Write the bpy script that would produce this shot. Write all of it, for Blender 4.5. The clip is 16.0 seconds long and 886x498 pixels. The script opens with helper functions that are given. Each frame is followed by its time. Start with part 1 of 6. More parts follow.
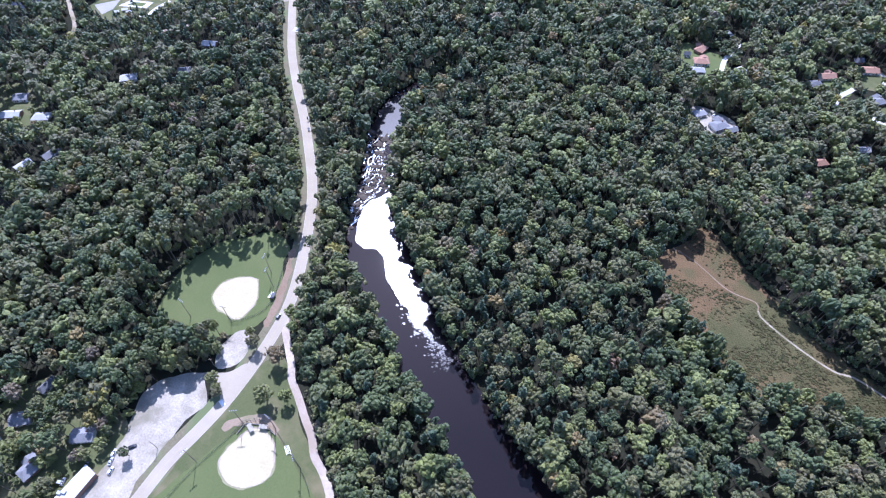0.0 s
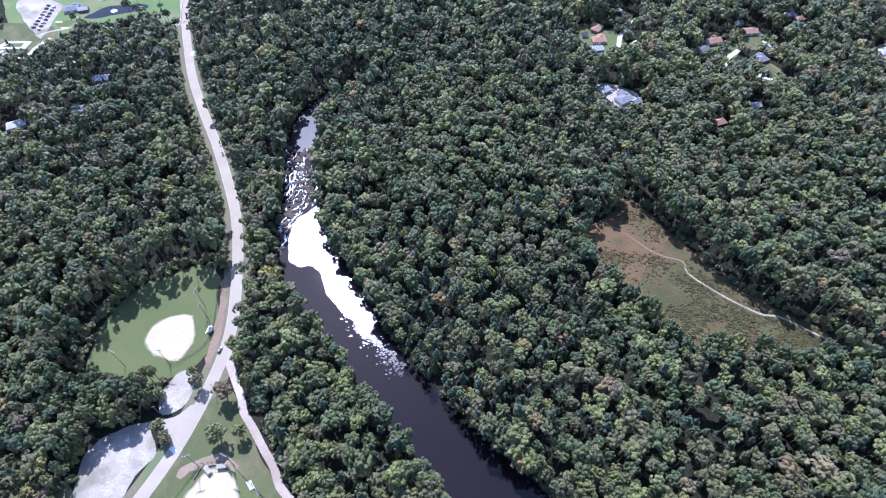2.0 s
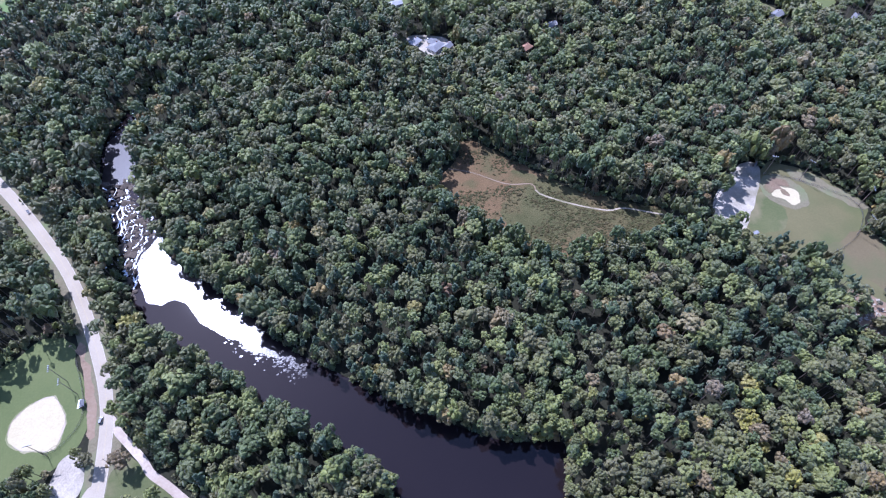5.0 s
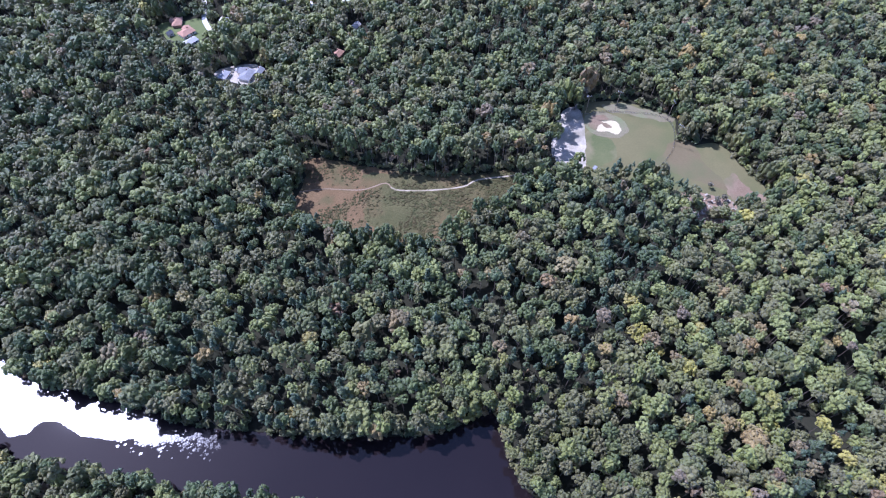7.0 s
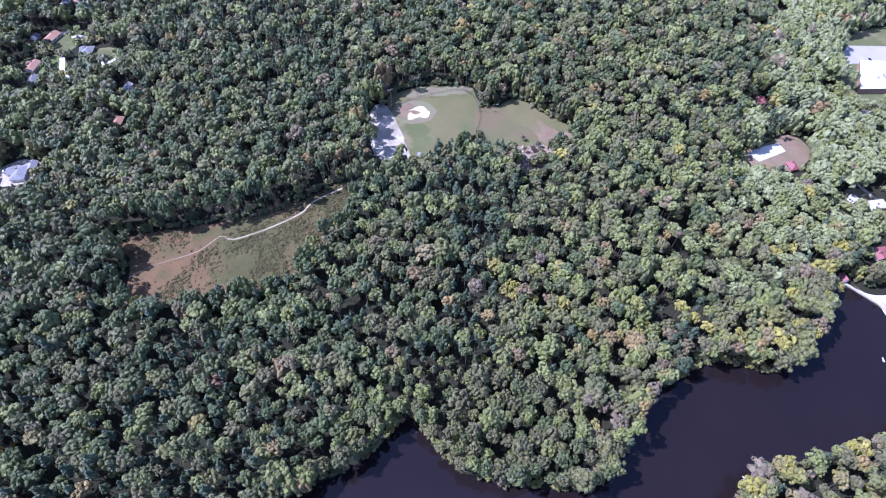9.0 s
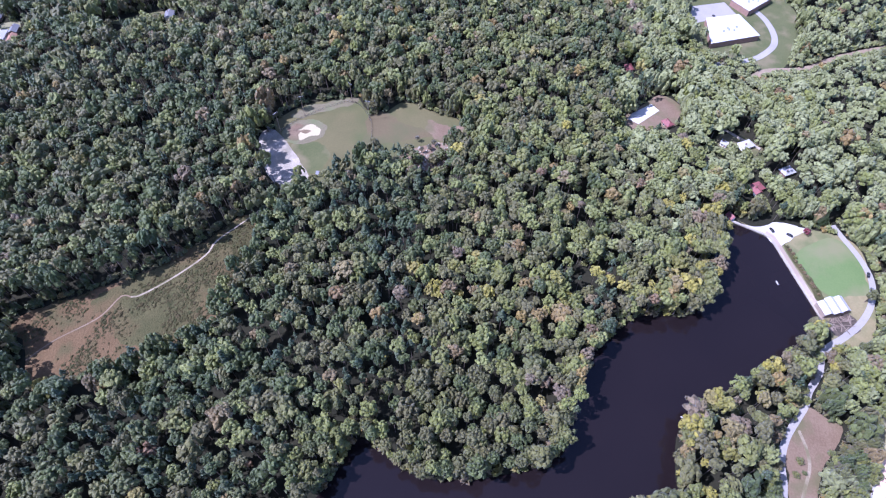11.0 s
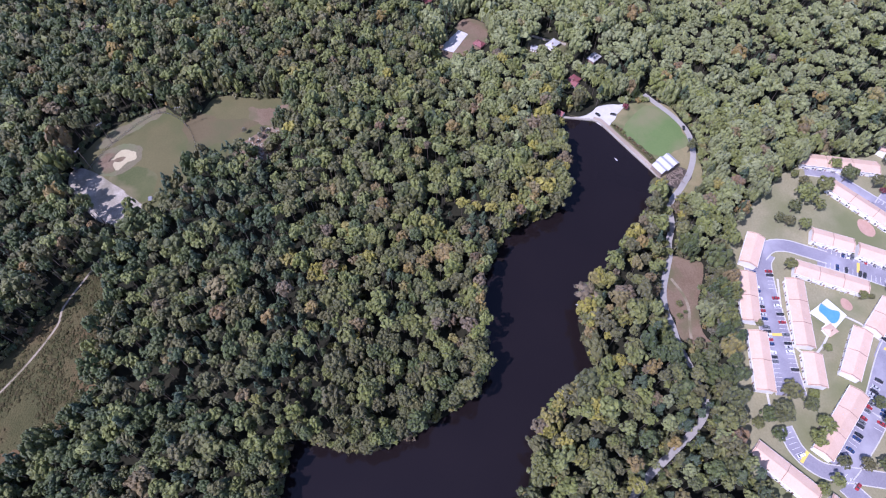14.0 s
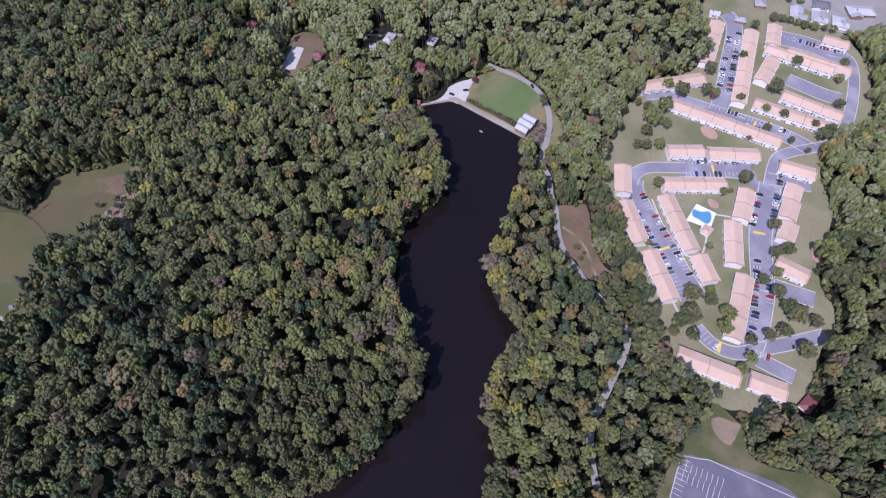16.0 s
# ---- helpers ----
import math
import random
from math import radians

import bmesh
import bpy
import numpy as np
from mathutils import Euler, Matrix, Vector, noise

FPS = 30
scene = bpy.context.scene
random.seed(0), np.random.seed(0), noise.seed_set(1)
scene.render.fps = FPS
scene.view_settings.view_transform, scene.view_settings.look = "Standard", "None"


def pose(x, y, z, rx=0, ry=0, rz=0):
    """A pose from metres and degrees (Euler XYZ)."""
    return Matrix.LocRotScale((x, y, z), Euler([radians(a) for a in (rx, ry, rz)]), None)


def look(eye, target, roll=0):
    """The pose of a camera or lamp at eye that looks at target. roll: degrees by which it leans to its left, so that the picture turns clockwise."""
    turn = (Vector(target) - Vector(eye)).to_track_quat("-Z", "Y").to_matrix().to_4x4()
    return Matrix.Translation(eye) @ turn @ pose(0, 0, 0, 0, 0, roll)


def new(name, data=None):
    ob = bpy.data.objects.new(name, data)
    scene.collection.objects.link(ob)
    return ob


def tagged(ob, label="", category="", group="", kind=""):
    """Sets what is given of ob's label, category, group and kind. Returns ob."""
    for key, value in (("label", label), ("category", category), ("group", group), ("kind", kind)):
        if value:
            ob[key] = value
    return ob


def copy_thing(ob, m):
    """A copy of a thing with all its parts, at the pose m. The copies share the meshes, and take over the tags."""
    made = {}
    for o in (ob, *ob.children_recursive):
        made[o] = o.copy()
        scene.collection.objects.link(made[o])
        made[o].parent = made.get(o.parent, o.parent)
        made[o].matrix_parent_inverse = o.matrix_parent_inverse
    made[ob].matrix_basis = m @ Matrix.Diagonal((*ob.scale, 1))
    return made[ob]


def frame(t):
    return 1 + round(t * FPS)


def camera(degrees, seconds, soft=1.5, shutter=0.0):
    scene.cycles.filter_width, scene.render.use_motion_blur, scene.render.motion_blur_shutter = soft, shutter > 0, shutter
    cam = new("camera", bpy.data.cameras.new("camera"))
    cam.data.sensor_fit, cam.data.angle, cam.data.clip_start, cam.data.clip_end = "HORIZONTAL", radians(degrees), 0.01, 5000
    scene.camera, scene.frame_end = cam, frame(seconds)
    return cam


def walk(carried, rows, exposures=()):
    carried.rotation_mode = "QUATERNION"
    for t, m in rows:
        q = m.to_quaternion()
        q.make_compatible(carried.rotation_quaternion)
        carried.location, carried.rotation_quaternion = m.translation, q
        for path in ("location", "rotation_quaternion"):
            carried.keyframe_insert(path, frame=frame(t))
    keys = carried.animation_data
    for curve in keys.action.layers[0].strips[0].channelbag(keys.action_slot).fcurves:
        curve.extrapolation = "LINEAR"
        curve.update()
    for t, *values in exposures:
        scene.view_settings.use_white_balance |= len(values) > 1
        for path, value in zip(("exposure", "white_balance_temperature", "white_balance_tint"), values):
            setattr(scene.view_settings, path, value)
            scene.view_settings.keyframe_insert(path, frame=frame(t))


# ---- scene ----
# ---------- camera: hovers 330 m up and turns ----------
cam = camera(75.0, 16.0, soft=1.2)
HEIGHT = 330.0
PATH = [  # seconds, heading clockwise from +y, tilt below level, lean
    (0, -15.52, 53.10, -0.42), (0.5, -13.67, 53.06, -0.70), (1, -11.28, 53.05, -0.85), (1.5, -7.27, 53.04, -0.76),
    (2, -4.98, 53.00, -0.60), (2.5, -1.67, 52.94, -0.47), (3, 2.04, 52.86, -0.27), (3.2, 3.44, 52.99, -0.16),
    (5.3, 20.38, 56.11, 0.20), (5.5, 22.50, 56.04, 0.20), (6, 27.25, 55.91, 0.30), (6.5, 32.97, 55.74, 0.28),
    (7, 39.17, 55.57, 0.27), (7.5, 46.27, 55.38, 0.29), (8, 52.80, 55.22, 0.23), (8.5, 58.56, 55.01, 0.24),
    (9, 63.64, 54.87, 0.22), (9.5, 68.40, 54.73, 0.26), (9.7, 69.96, 54.68, 0.31), (11.8, 82.95, 54.04, 0.48),
    (12, 84.46, 54.00, 0.42), (12.5, 87.76, 54.11, 0.39), (13, 91.77, 54.81, 0.27), (13.5, 96.17, 56.38, -0.04),
    (14, 100.21, 58.18, -0.30), (14.5, 103.89, 58.44, -0.48), (15, 108.08, 58.37, -0.72), (15.5, 113.35, 58.29, -1.10),
    (16, 118.92, 58.30, -1.51)]


def view(heading, tilt, lean):
    a, b = radians(heading), radians(tilt)
    ahead = Vector((math.sin(a) * math.cos(b), math.cos(a) * math.cos(b), -math.sin(b)))
    eye = Vector((0, 0, HEIGHT))
    return look(eye, eye + ahead * 10, lean)


walk(cam, [(t, view(a, b, c)) for t, a, b, c in PATH],
     exposures=[(0, 0.94, 4900, 27), (5.5, 0.90, 4880, 30), (9, 1.08, 4880, 36), (12.5, 0.70, 5120, 38), (14.5, 0.25, 5300, 36), (16, -0.08, 5380, 33)])

# ---------- light ----------
SUN_AZ, SUN_EL = radians(-23.2), radians(54.0)
world = bpy.data.worlds.new("sky")
scene.world = world
world.use_nodes = True
wn = world.node_tree.nodes
sky = wn.new("ShaderNodeTexSky")
sky.sky_type, sky.sun_disc = "NISHITA", False
sky.sun_elevation, sky.sun_rotation = SUN_EL, SUN_AZ
world.node_tree.links.new(sky.outputs[0], wn["Background"].inputs[0])
wn["Background"].inputs[1].default_value = 0.135
sun = new("sun", bpy.data.lights.new("sun", "SUN"))
sun.data.energy, sun.data.angle, sun.data.color = 4.6, radians(0.53), (1.0, 0.95, 0.88)
towards = Vector((math.sin(SUN_AZ) * math.cos(SUN_EL), math.cos(SUN_AZ) * math.cos(SUN_EL), math.sin(SUN_EL)))
sun.matrix_world = look(towards * 900, (0, 0, 0))


# ---------- materials ----------
def material(name):
    m = bpy.data.materials.new(name)
    m.use_nodes = True
    return m, m.node_tree.nodes, m.node_tree.links, m.node_tree.nodes["Principled BSDF"]


def rgb(c):
    return (*c, 1.0)


def surface(name, a, b, rough=0.9, big=0.05, small=1.2, bump=0.0, metal=0.0, third=None, spot=0.02, spec=0.3, island=0.0, spread=0.28):
    """Two colours mixed by broad and fine noise, with an optional third in patches."""
    m, n, l, p = material(name)
    geo = n.new("ShaderNodeNewGeometry")
    n1, n2 = n.new("ShaderNodeTexNoise"), n.new("ShaderNodeTexNoise")
    for node, s in ((n1, big), (n2, small)):
        node.inputs["Scale"].default_value = s
        node.inputs["Detail"].default_value = 5
        node.inputs["Roughness"].default_value = 0.65
        l.new(geo.outputs["Position"], node.inputs["Vector"])
    add = n.new("ShaderNodeMath"); add.operation = "ADD"
    l.new(n1.outputs["Fac"], add.inputs[0]); l.new(n2.outputs["Fac"], add.inputs[1])
    ramp = n.new("ShaderNodeMapRange")
    ramp.inputs["From Min"].default_value, ramp.inputs["From Max"].default_value = 1 - spread, 1 + spread
    l.new(add.outputs[0], ramp.inputs["Value"])
    mix = n.new("ShaderNodeMix"); mix.data_type = "RGBA"
    mix.inputs[6].default_value, mix.inputs[7].default_value = rgb(a), rgb(b)
    l.new(ramp.outputs[0], mix.inputs[0])
    out = mix.outputs[2]
    if third:
        n3 = n.new("ShaderNodeTexNoise")
        n3.inputs["Scale"].default_value, n3.inputs["Detail"].default_value = spot, 6
        l.new(geo.outputs["Position"], n3.inputs["Vector"])
        r3 = n.new("ShaderNodeMapRange")
        r3.inputs["From Min"].default_value, r3.inputs["From Max"].default_value = 0.48, 0.66
        l.new(n3.outputs["Fac"], r3.inputs["Value"])
        m3 = n.new("ShaderNodeMix"); m3.data_type = "RGBA"
        l.new(r3.outputs[0], m3.inputs[0]); l.new(out, m3.inputs[6])
        m3.inputs[7].default_value = rgb(third)
        out = m3.outputs[2]
    if island:
        oi = n.new("ShaderNodeObjectInfo")
        mr = n.new("ShaderNodeMapRange")
        mr.inputs["To Min"].default_value, mr.inputs["To Max"].default_value = 1 - island, 1 + island
        l.new(oi.outputs["Random"], mr.inputs["Value"])
        hs = n.new("ShaderNodeHueSaturation")
        l.new(mr.outputs[0], hs.inputs["Value"]); l.new(out, hs.inputs["Color"])
        out = hs.outputs[0]
    l.new(out, p.inputs["Base Color"])
    p.inputs["Roughness"].default_value, p.inputs["Metallic"].default_value = rough, metal
    p.inputs["Specular IOR Level"].default_value = spec
    if bump:
        bn = n.new("ShaderNodeBump")
        bn.inputs["Strength"].default_value, bn.inputs["Distance"].default_value = 0.6, bump
        l.new(n2.outputs["Fac"], bn.inputs["Height"]); l.new(bn.outputs[0], p.inputs["Normal"])
    return m


def foliage(name, stops, spread=0.42, gaps=0.405, gloss=0.55):
    """Leaves: the hue by tree, the value by clump, some light let through, with small gaps between the sprays."""
    m, n, l, p = material(name)
    at = n.new("ShaderNodeAttribute"); at.attribute_name = "tint"
    oi = n.new("ShaderNodeObjectInfo")
    given = n.new("ShaderNodeMath"); given.operation = "GREATER_THAN"
    given.inputs[1].default_value = 0.0005
    l.new(at.outputs["Fac"], given.inputs[0])
    own = n.new("ShaderNodeMath"); own.operation = "MULTIPLY_ADD"
    own.inputs[1].default_value, own.inputs[2].default_value = 0.38, 0.12
    l.new(oi.outputs["Random"], own.inputs[0])
    fr = n.new("ShaderNodeMix"); fr.data_type = "FLOAT"
    l.new(given.outputs[0], fr.inputs[0]); l.new(own.outputs[0], fr.inputs[2]); l.new(at.outputs["Fac"], fr.inputs[3])
    ramp = n.new("ShaderNodeValToRGB")
    el = ramp.color_ramp.elements
    while len(el) < len(stops):
        el.new(0.5)
    for e, (pos, c) in zip(el, stops):
        e.position, e.color = pos, rgb(c)
    l.new(fr.outputs[0], ramp.inputs[0])
    geo = n.new("ShaderNodeNewGeometry")
    nz = n.new("ShaderNodeTexNoise")
    nz.inputs["Scale"].default_value, nz.inputs["Detail"].default_value, nz.inputs["Roughness"].default_value = 1.3, 4, 0.75
    l.new(geo.outputs["Position"], nz.inputs["Vector"])
    half = n.new("ShaderNodeMath"); half.operation = "MULTIPLY_ADD"
    half.inputs[1].default_value = 0.35
    l.new(geo.outputs["Random Per Island"], half.inputs[0]); l.new(nz.outputs["Fac"], half.inputs[2])
    mr = n.new("ShaderNodeMapRange")
    mr.inputs["From Min"].default_value, mr.inputs["From Max"].default_value = 0.32, 1.05
    mr.inputs["To Min"].default_value, mr.inputs["To Max"].default_value = 1 - spread, 1 + spread
    l.new(half.outputs[0], mr.inputs["Value"])
    bn = n.new("ShaderNodeBump")
    bn.inputs["Strength"].default_value, bn.inputs["Distance"].default_value = 0.8, 0.6
    l.new(nz.outputs["Fac"], bn.inputs["Height"]); l.new(bn.outputs[0], p.inputs["Normal"])
    hs = n.new("ShaderNodeHueSaturation")
    l.new(mr.outputs[0], hs.inputs["Value"]); l.new(ramp.outputs[0], hs.inputs["Color"])
    l.new(hs.outputs[0], p.inputs["Base Color"])
    p.inputs["Roughness"].default_value, p.inputs["Specular IOR Level"].default_value = 0.5, gloss
    p.inputs["Sheen Weight"].default_value, p.inputs["Sheen Roughness"].default_value = gloss * .27, 0.4
    p.inputs["Sheen Tint"].default_value = (0.80, 0.88, 1.0, 1)
    tr = n.new("ShaderNodeBsdfTranslucent")
    l.new(hs.outputs[0], tr.inputs["Color"])
    mx = n.new("ShaderNodeMixShader"); mx.inputs[0].default_value = 0.18
    l.new(p.outputs[0], mx.inputs[1]); l.new(tr.outputs[0], mx.inputs[2])
    gap = n.new("ShaderNodeTexNoise")
    gap.inputs["Scale"].default_value, gap.inputs["Detail"].default_value = 0.85, 3
    l.new(geo.outputs["Position"], gap.inputs["Vector"])
    hole = n.new("ShaderNodeMath"); hole.operation = "LESS_THAN"
    hole.inputs[1].default_value = gaps
    l.new(gap.outputs["Fac"], hole.inputs[0])
    air, leafy = n.new("ShaderNodeBsdfTransparent"), n.new("ShaderNodeMixShader")
    l.new(hole.outputs[0], leafy.inputs[0]); l.new(mx.outputs[0], leafy.inputs[1]); l.new(air.outputs[0], leafy.inputs[2])
    l.new(leafy.outputs[0], n["Material Output"].inputs["Surface"])
    return m


LEAF_STOPS = [(0.0, (0.056, 0.080, 0.023)), (0.16, (0.092, 0.114, 0.026)), (0.32, (0.126, 0.114, 0.040)),
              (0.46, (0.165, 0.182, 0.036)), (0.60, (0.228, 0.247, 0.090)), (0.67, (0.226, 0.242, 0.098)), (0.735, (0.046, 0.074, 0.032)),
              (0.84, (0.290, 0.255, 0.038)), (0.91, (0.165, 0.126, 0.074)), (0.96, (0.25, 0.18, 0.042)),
              (0.985, (0.175, 0.110, 0.056)), (1.0, (0.060, 0.082, 0.025))]
M_LEAF = foliage("leaves", LEAF_STOPS)
M_RED = foliage("red_leaves", [(0.0, (0.16, 0.03, 0.035)), (1.0, (0.22, 0.04, 0.05))])
M_BROWN = foliage("brown_leaves", [(0.0, (0.150, 0.110, 0.042)), (1.0, (0.180, 0.118, 0.048))])
M_SCRUB = foliage("grey_scrub", [(0.0, (0.135, 0.125, 0.075)), (1.0, (0.165, 0.150, 0.095))])
M_GOLD = foliage("golden_leaves", [(0.0, (0.20, 0.165, 0.035)), (1.0, (0.24, 0.20, 0.045))])
M_BARK = surface("bark", (0.10, 0.08, 0.06), (0.18, 0.15, 0.12), 0.95, 0.3, 4.0)
# darker than real litter: canopy shade in the gaps is put into this colour
M_SHADEFLOOR = surface("forest_floor_shaded", (0.017, 0.019, 0.012), (0.032, 0.030, 0.018), 1.0, 0.04, 0.6, 0.3, spec=0.1)
M_GRASS = surface("lawn", (0.068, 0.082, 0.028), (0.105, 0.108, 0.044), 1.0, 0.04, 0.9, 0.08, third=(0.155, 0.134, 0.070), spot=0.05)
M_TURF = surface("mown_turf", (0.084, 0.104, 0.034), (0.112, 0.126, 0.045), 1.0, 0.03, 0.8, 0.05)
M_FADED = surface("faded_grass", (0.100, 0.092, 0.038), (0.135, 0.118, 0.052), 1.0, 0.03, 0.8, 0.08, third=(0.078, 0.090, 0.032), spot=0.018)
M_BROWNED = surface("browned_grass", (0.104, 0.082, 0.040), (0.138, 0.110, 0.056), 1.0, 0.03, 0.8, 0.08, third=(0.090, 0.092, 0.038), spot=0.03)
M_DARKASPH = surface("dark_asphalt", (0.115, 0.11, 0.135), (0.16, 0.15, 0.18), 0.85, 0.04, 1.0, third=(0.19, 0.18, 0.205), spot=0.05)
M_LUSH = surface("lush_turf", (0.098, 0.150, 0.046), (0.128, 0.176, 0.058), 1.0, 0.04, 0.8, 0.05, third=(0.17, 0.17, 0.08), spot=0.03)
M_STONE = surface("weathered_stone", (0.27, 0.24, 0.19), (0.40, 0.365, 0.30), 0.95, 0.08, 0.8, 0.1)
M_CLAYPATH = surface("dry_clay_path", (0.22, 0.18, 0.12), (0.38, 0.32, 0.235), 1.0, 0.09, 0.6, 0.05, third=(0.15, 0.13, 0.07), spot=0.07)
M_TRAIL = surface("trodden_clay", (0.17, 0.115, 0.070), (0.25, 0.185, 0.125), 1.0, 0.03, 0.6, 0.05, third=(0.15, 0.115, 0.07), spot=0.02)
M_DRY = surface("dry_grass", (0.195, 0.182, 0.098), (0.29, 0.262, 0.155), 1.0, 0.03, 0.8, 0.08, third=(0.150, 0.158, 0.070), spot=0.02)
M_BANK = surface("straw_grass", (0.175, 0.150, 0.070), (0.255, 0.215, 0.110), 1.0, 0.06, 0.8, 0.1, third=(0.125, 0.135, 0.055), spot=0.04)
M_REDCLAY = surface("red_clay", (0.36, 0.22, 0.16), (0.46, 0.30, 0.22), 1.0, 0.2, 1.0)
M_PALEROOF = surface("pale_grey_roof", (0.32, 0.315, 0.31), (0.46, 0.45, 0.44), 0.75, 0.1, 1.2, island=0.2)
M_OLIVE = surface("olive_meadow", (0.052, 0.053, 0.018), (0.098, 0.086, 0.034), 1.0, 0.05, 0.9, 1.2, third=(0.112, 0.078, 0.034), spot=0.03, spread=0.24)
M_RUST = surface("rust_meadow", (0.098, 0.062, 0.027), (0.148, 0.096, 0.045), 1.0, 0.04, 0.9, 1.0, third=(0.086, 0.074, 0.030), spot=0.06, spread=0.24)
M_VERGE = surface("rough_verge", (0.12, 0.105, 0.06), (0.19, 0.165, 0.10), 1.0, 0.05, 0.8, 0.1, third=(0.12, 0.14, 0.06), spot=0.05)
M_DIRT = surface("clay", (0.21, 0.155, 0.10), (0.29, 0.225, 0.155), 1.0, 0.06, 0.9, 0.1, third=(0.20, 0.17, 0.10), spot=0.08)
M_GLADE = surface("trampled_earth", (0.135, 0.092, 0.055), (0.205, 0.150, 0.098), 1.0, 0.05, 0.9, 0.15, third=(0.115, 0.105, 0.050), spot=0.06)
M_SAND = surface("sand", (0.37, 0.315, 0.185), (0.46, 0.40, 0.25), 1.0, 0.05, 0.8, 0.03)
M_PATH = surface("sandy_path", (0.30, 0.24, 0.18), (0.50, 0.43, 0.35), 1.0, 0.05, 0.6, 0.03, third=(0.28, 0.22, 0.16), spot=0.02)
M_GRAVEL = surface("pale_gravel", (0.26, 0.225, 0.17), (0.42, 0.375, 0.30), 1.0, 0.07, 0.9, 0.1, third=(0.20, 0.18, 0.125), spot=0.06, spread=0.20)
M_ROAD = surface("worn_asphalt", (0.29, 0.245, 0.175), (0.37, 0.32, 0.24), 0.9, 0.05, 1.5)
M_ASPH = surface("lot_asphalt", (0.195, 0.183, 0.212), (0.265, 0.249, 0.278), 0.85, 0.04, 1.0, third=(0.325, 0.31, 0.335), spot=0.05)
M_LANE = surface("lane_asphalt", (0.25, 0.235, 0.21), (0.33, 0.31, 0.275), 0.9, 0.05, 1.0)
M_CONC = surface("concrete", (0.42, 0.40, 0.36), (0.55, 0.53, 0.48), 0.9, 0.2, 1.5)
M_PAINT = surface("road_paint", (0.66, 0.66, 0.62), (0.78, 0.77, 0.74), 0.7, 0.3, 2.0)
M_YELLOW = surface("yellow_paint", (0.62, 0.45, 0.08), (0.70, 0.52, 0.12), 0.7, 0.3, 2.0)
M_ROOF = surface("salmon_shingles", (0.52, 0.36, 0.25), (0.62, 0.45, 0.335), 0.9, 0.12, 1.6, 0.02, island=0.06)
M_WORNYELLOW = surface("faded_yellow_paint", (0.36, 0.29, 0.16), (0.45, 0.37, 0.20), 0.8, 0.1, 1.0)
M_WORN = surface("worn_paint", (0.40, 0.38, 0.34), (0.55, 0.53, 0.49), 0.8, 0.1, 1.0)
M_WALL = surface("pale_siding", (0.74, 0.71, 0.66), (0.82, 0.80, 0.76), 0.8, 0.2, 2.0)
M_BRICK = surface("brown_brick", (0.22, 0.14, 0.10), (0.30, 0.19, 0.14), 0.9, 0.3, 3.0)
M_GREYROOF = surface("grey_shingles", (0.14, 0.14, 0.145), (0.22, 0.22, 0.225), 0.9, 0.15, 1.5, island=0.3)
M_REDROOF = surface("red_metal_roof", (0.19, 0.065, 0.065), (0.26, 0.095, 0.09), 0.6, 0.15, 1.5)
M_BROWNROOF = surface("brown_shingles", (0.26, 0.15, 0.10), (0.36, 0.21, 0.14), 0.9, 0.15, 1.5)
M_WHITEROOF = surface("white_membrane_roof", (0.42, 0.41, 0.40), (0.56, 0.55, 0.53), 0.7, 0.05, 0.8)
M_DARK = surface("dark_metal", (0.05, 0.05, 0.045), (0.09, 0.09, 0.08), 0.6, 0.2, 2.0, metal=0.4)
M_GALV = surface("galvanised_steel", (0.42, 0.43, 0.44), (0.55, 0.56, 0.57), 0.45, 0.2, 2.0, metal=0.7)
M_ROCK = surface("wet_rock", (0.045, 0.036, 0.026), (0.12, 0.095, 0.07), 0.85, 0.2, 1.5, 0.1)
M_FOAM = surface("white_water", (0.72, 0.74, 0.76), (0.85, 0.86, 0.87), 0.6, 0.2, 1.5, 0.2)
M_WOOD = surface("weathered_wood", (0.20, 0.15, 0.11), (0.32, 0.26, 0.20), 0.9, 0.3, 3.0)
M_POOL = surface("pool_water", (0.085, 0.25, 0.38), (0.12, 0.31, 0.45), 0.08, 0.2, 1.0, spec=0.5)
M_GLASS = surface("window_glass", (0.03, 0.035, 0.04), (0.05, 0.055, 0.06), 0.06, 0.2, 1.0, spec=0.6)
M_TYRE = surface("tyre_rubber", (0.015, 0.015, 0.015), (0.03, 0.03, 0.03), 0.9, 0.3, 3.0)


def water_material(name, rough, ripple, scale):
    m, n, l, p = material(name)
    geo = n.new("ShaderNodeNewGeometry")
    nz = n.new("ShaderNodeTexNoise")
    nz.inputs["Scale"].default_value, nz.inputs["Detail"].default_value = scale, 4
    l.new(geo.outputs["Position"], nz.inputs["Vector"])
    bn = n.new("ShaderNodeBump")
    bn.inputs["Strength"].default_value, bn.inputs["Distance"].default_value = 1.0, ripple
    l.new(nz.outputs["Fac"], bn.inputs["Height"]); l.new(bn.outputs[0], p.inputs["Normal"])
    n2 = n.new("ShaderNodeTexNoise")
    n2.inputs["Scale"].default_value, n2.inputs["Detail"].default_value = 0.02, 3
    l.new(geo.outputs["Position"], n2.inputs["Vector"])
    mix = n.new("ShaderNodeMix"); mix.data_type = "RGBA"
    mix.inputs[6].default_value, mix.inputs[7].default_value = (0.0085, 0.0062, 0.0068, 1), (0.0130, 0.0092, 0.0095, 1)
    l.new(n2.outputs["Fac"], mix.inputs[0]); l.new(mix.outputs[2], p.inputs["Base Color"])
    p.inputs["Roughness"].default_value, p.inputs["IOR"].default_value = rough, 1.33
    return m


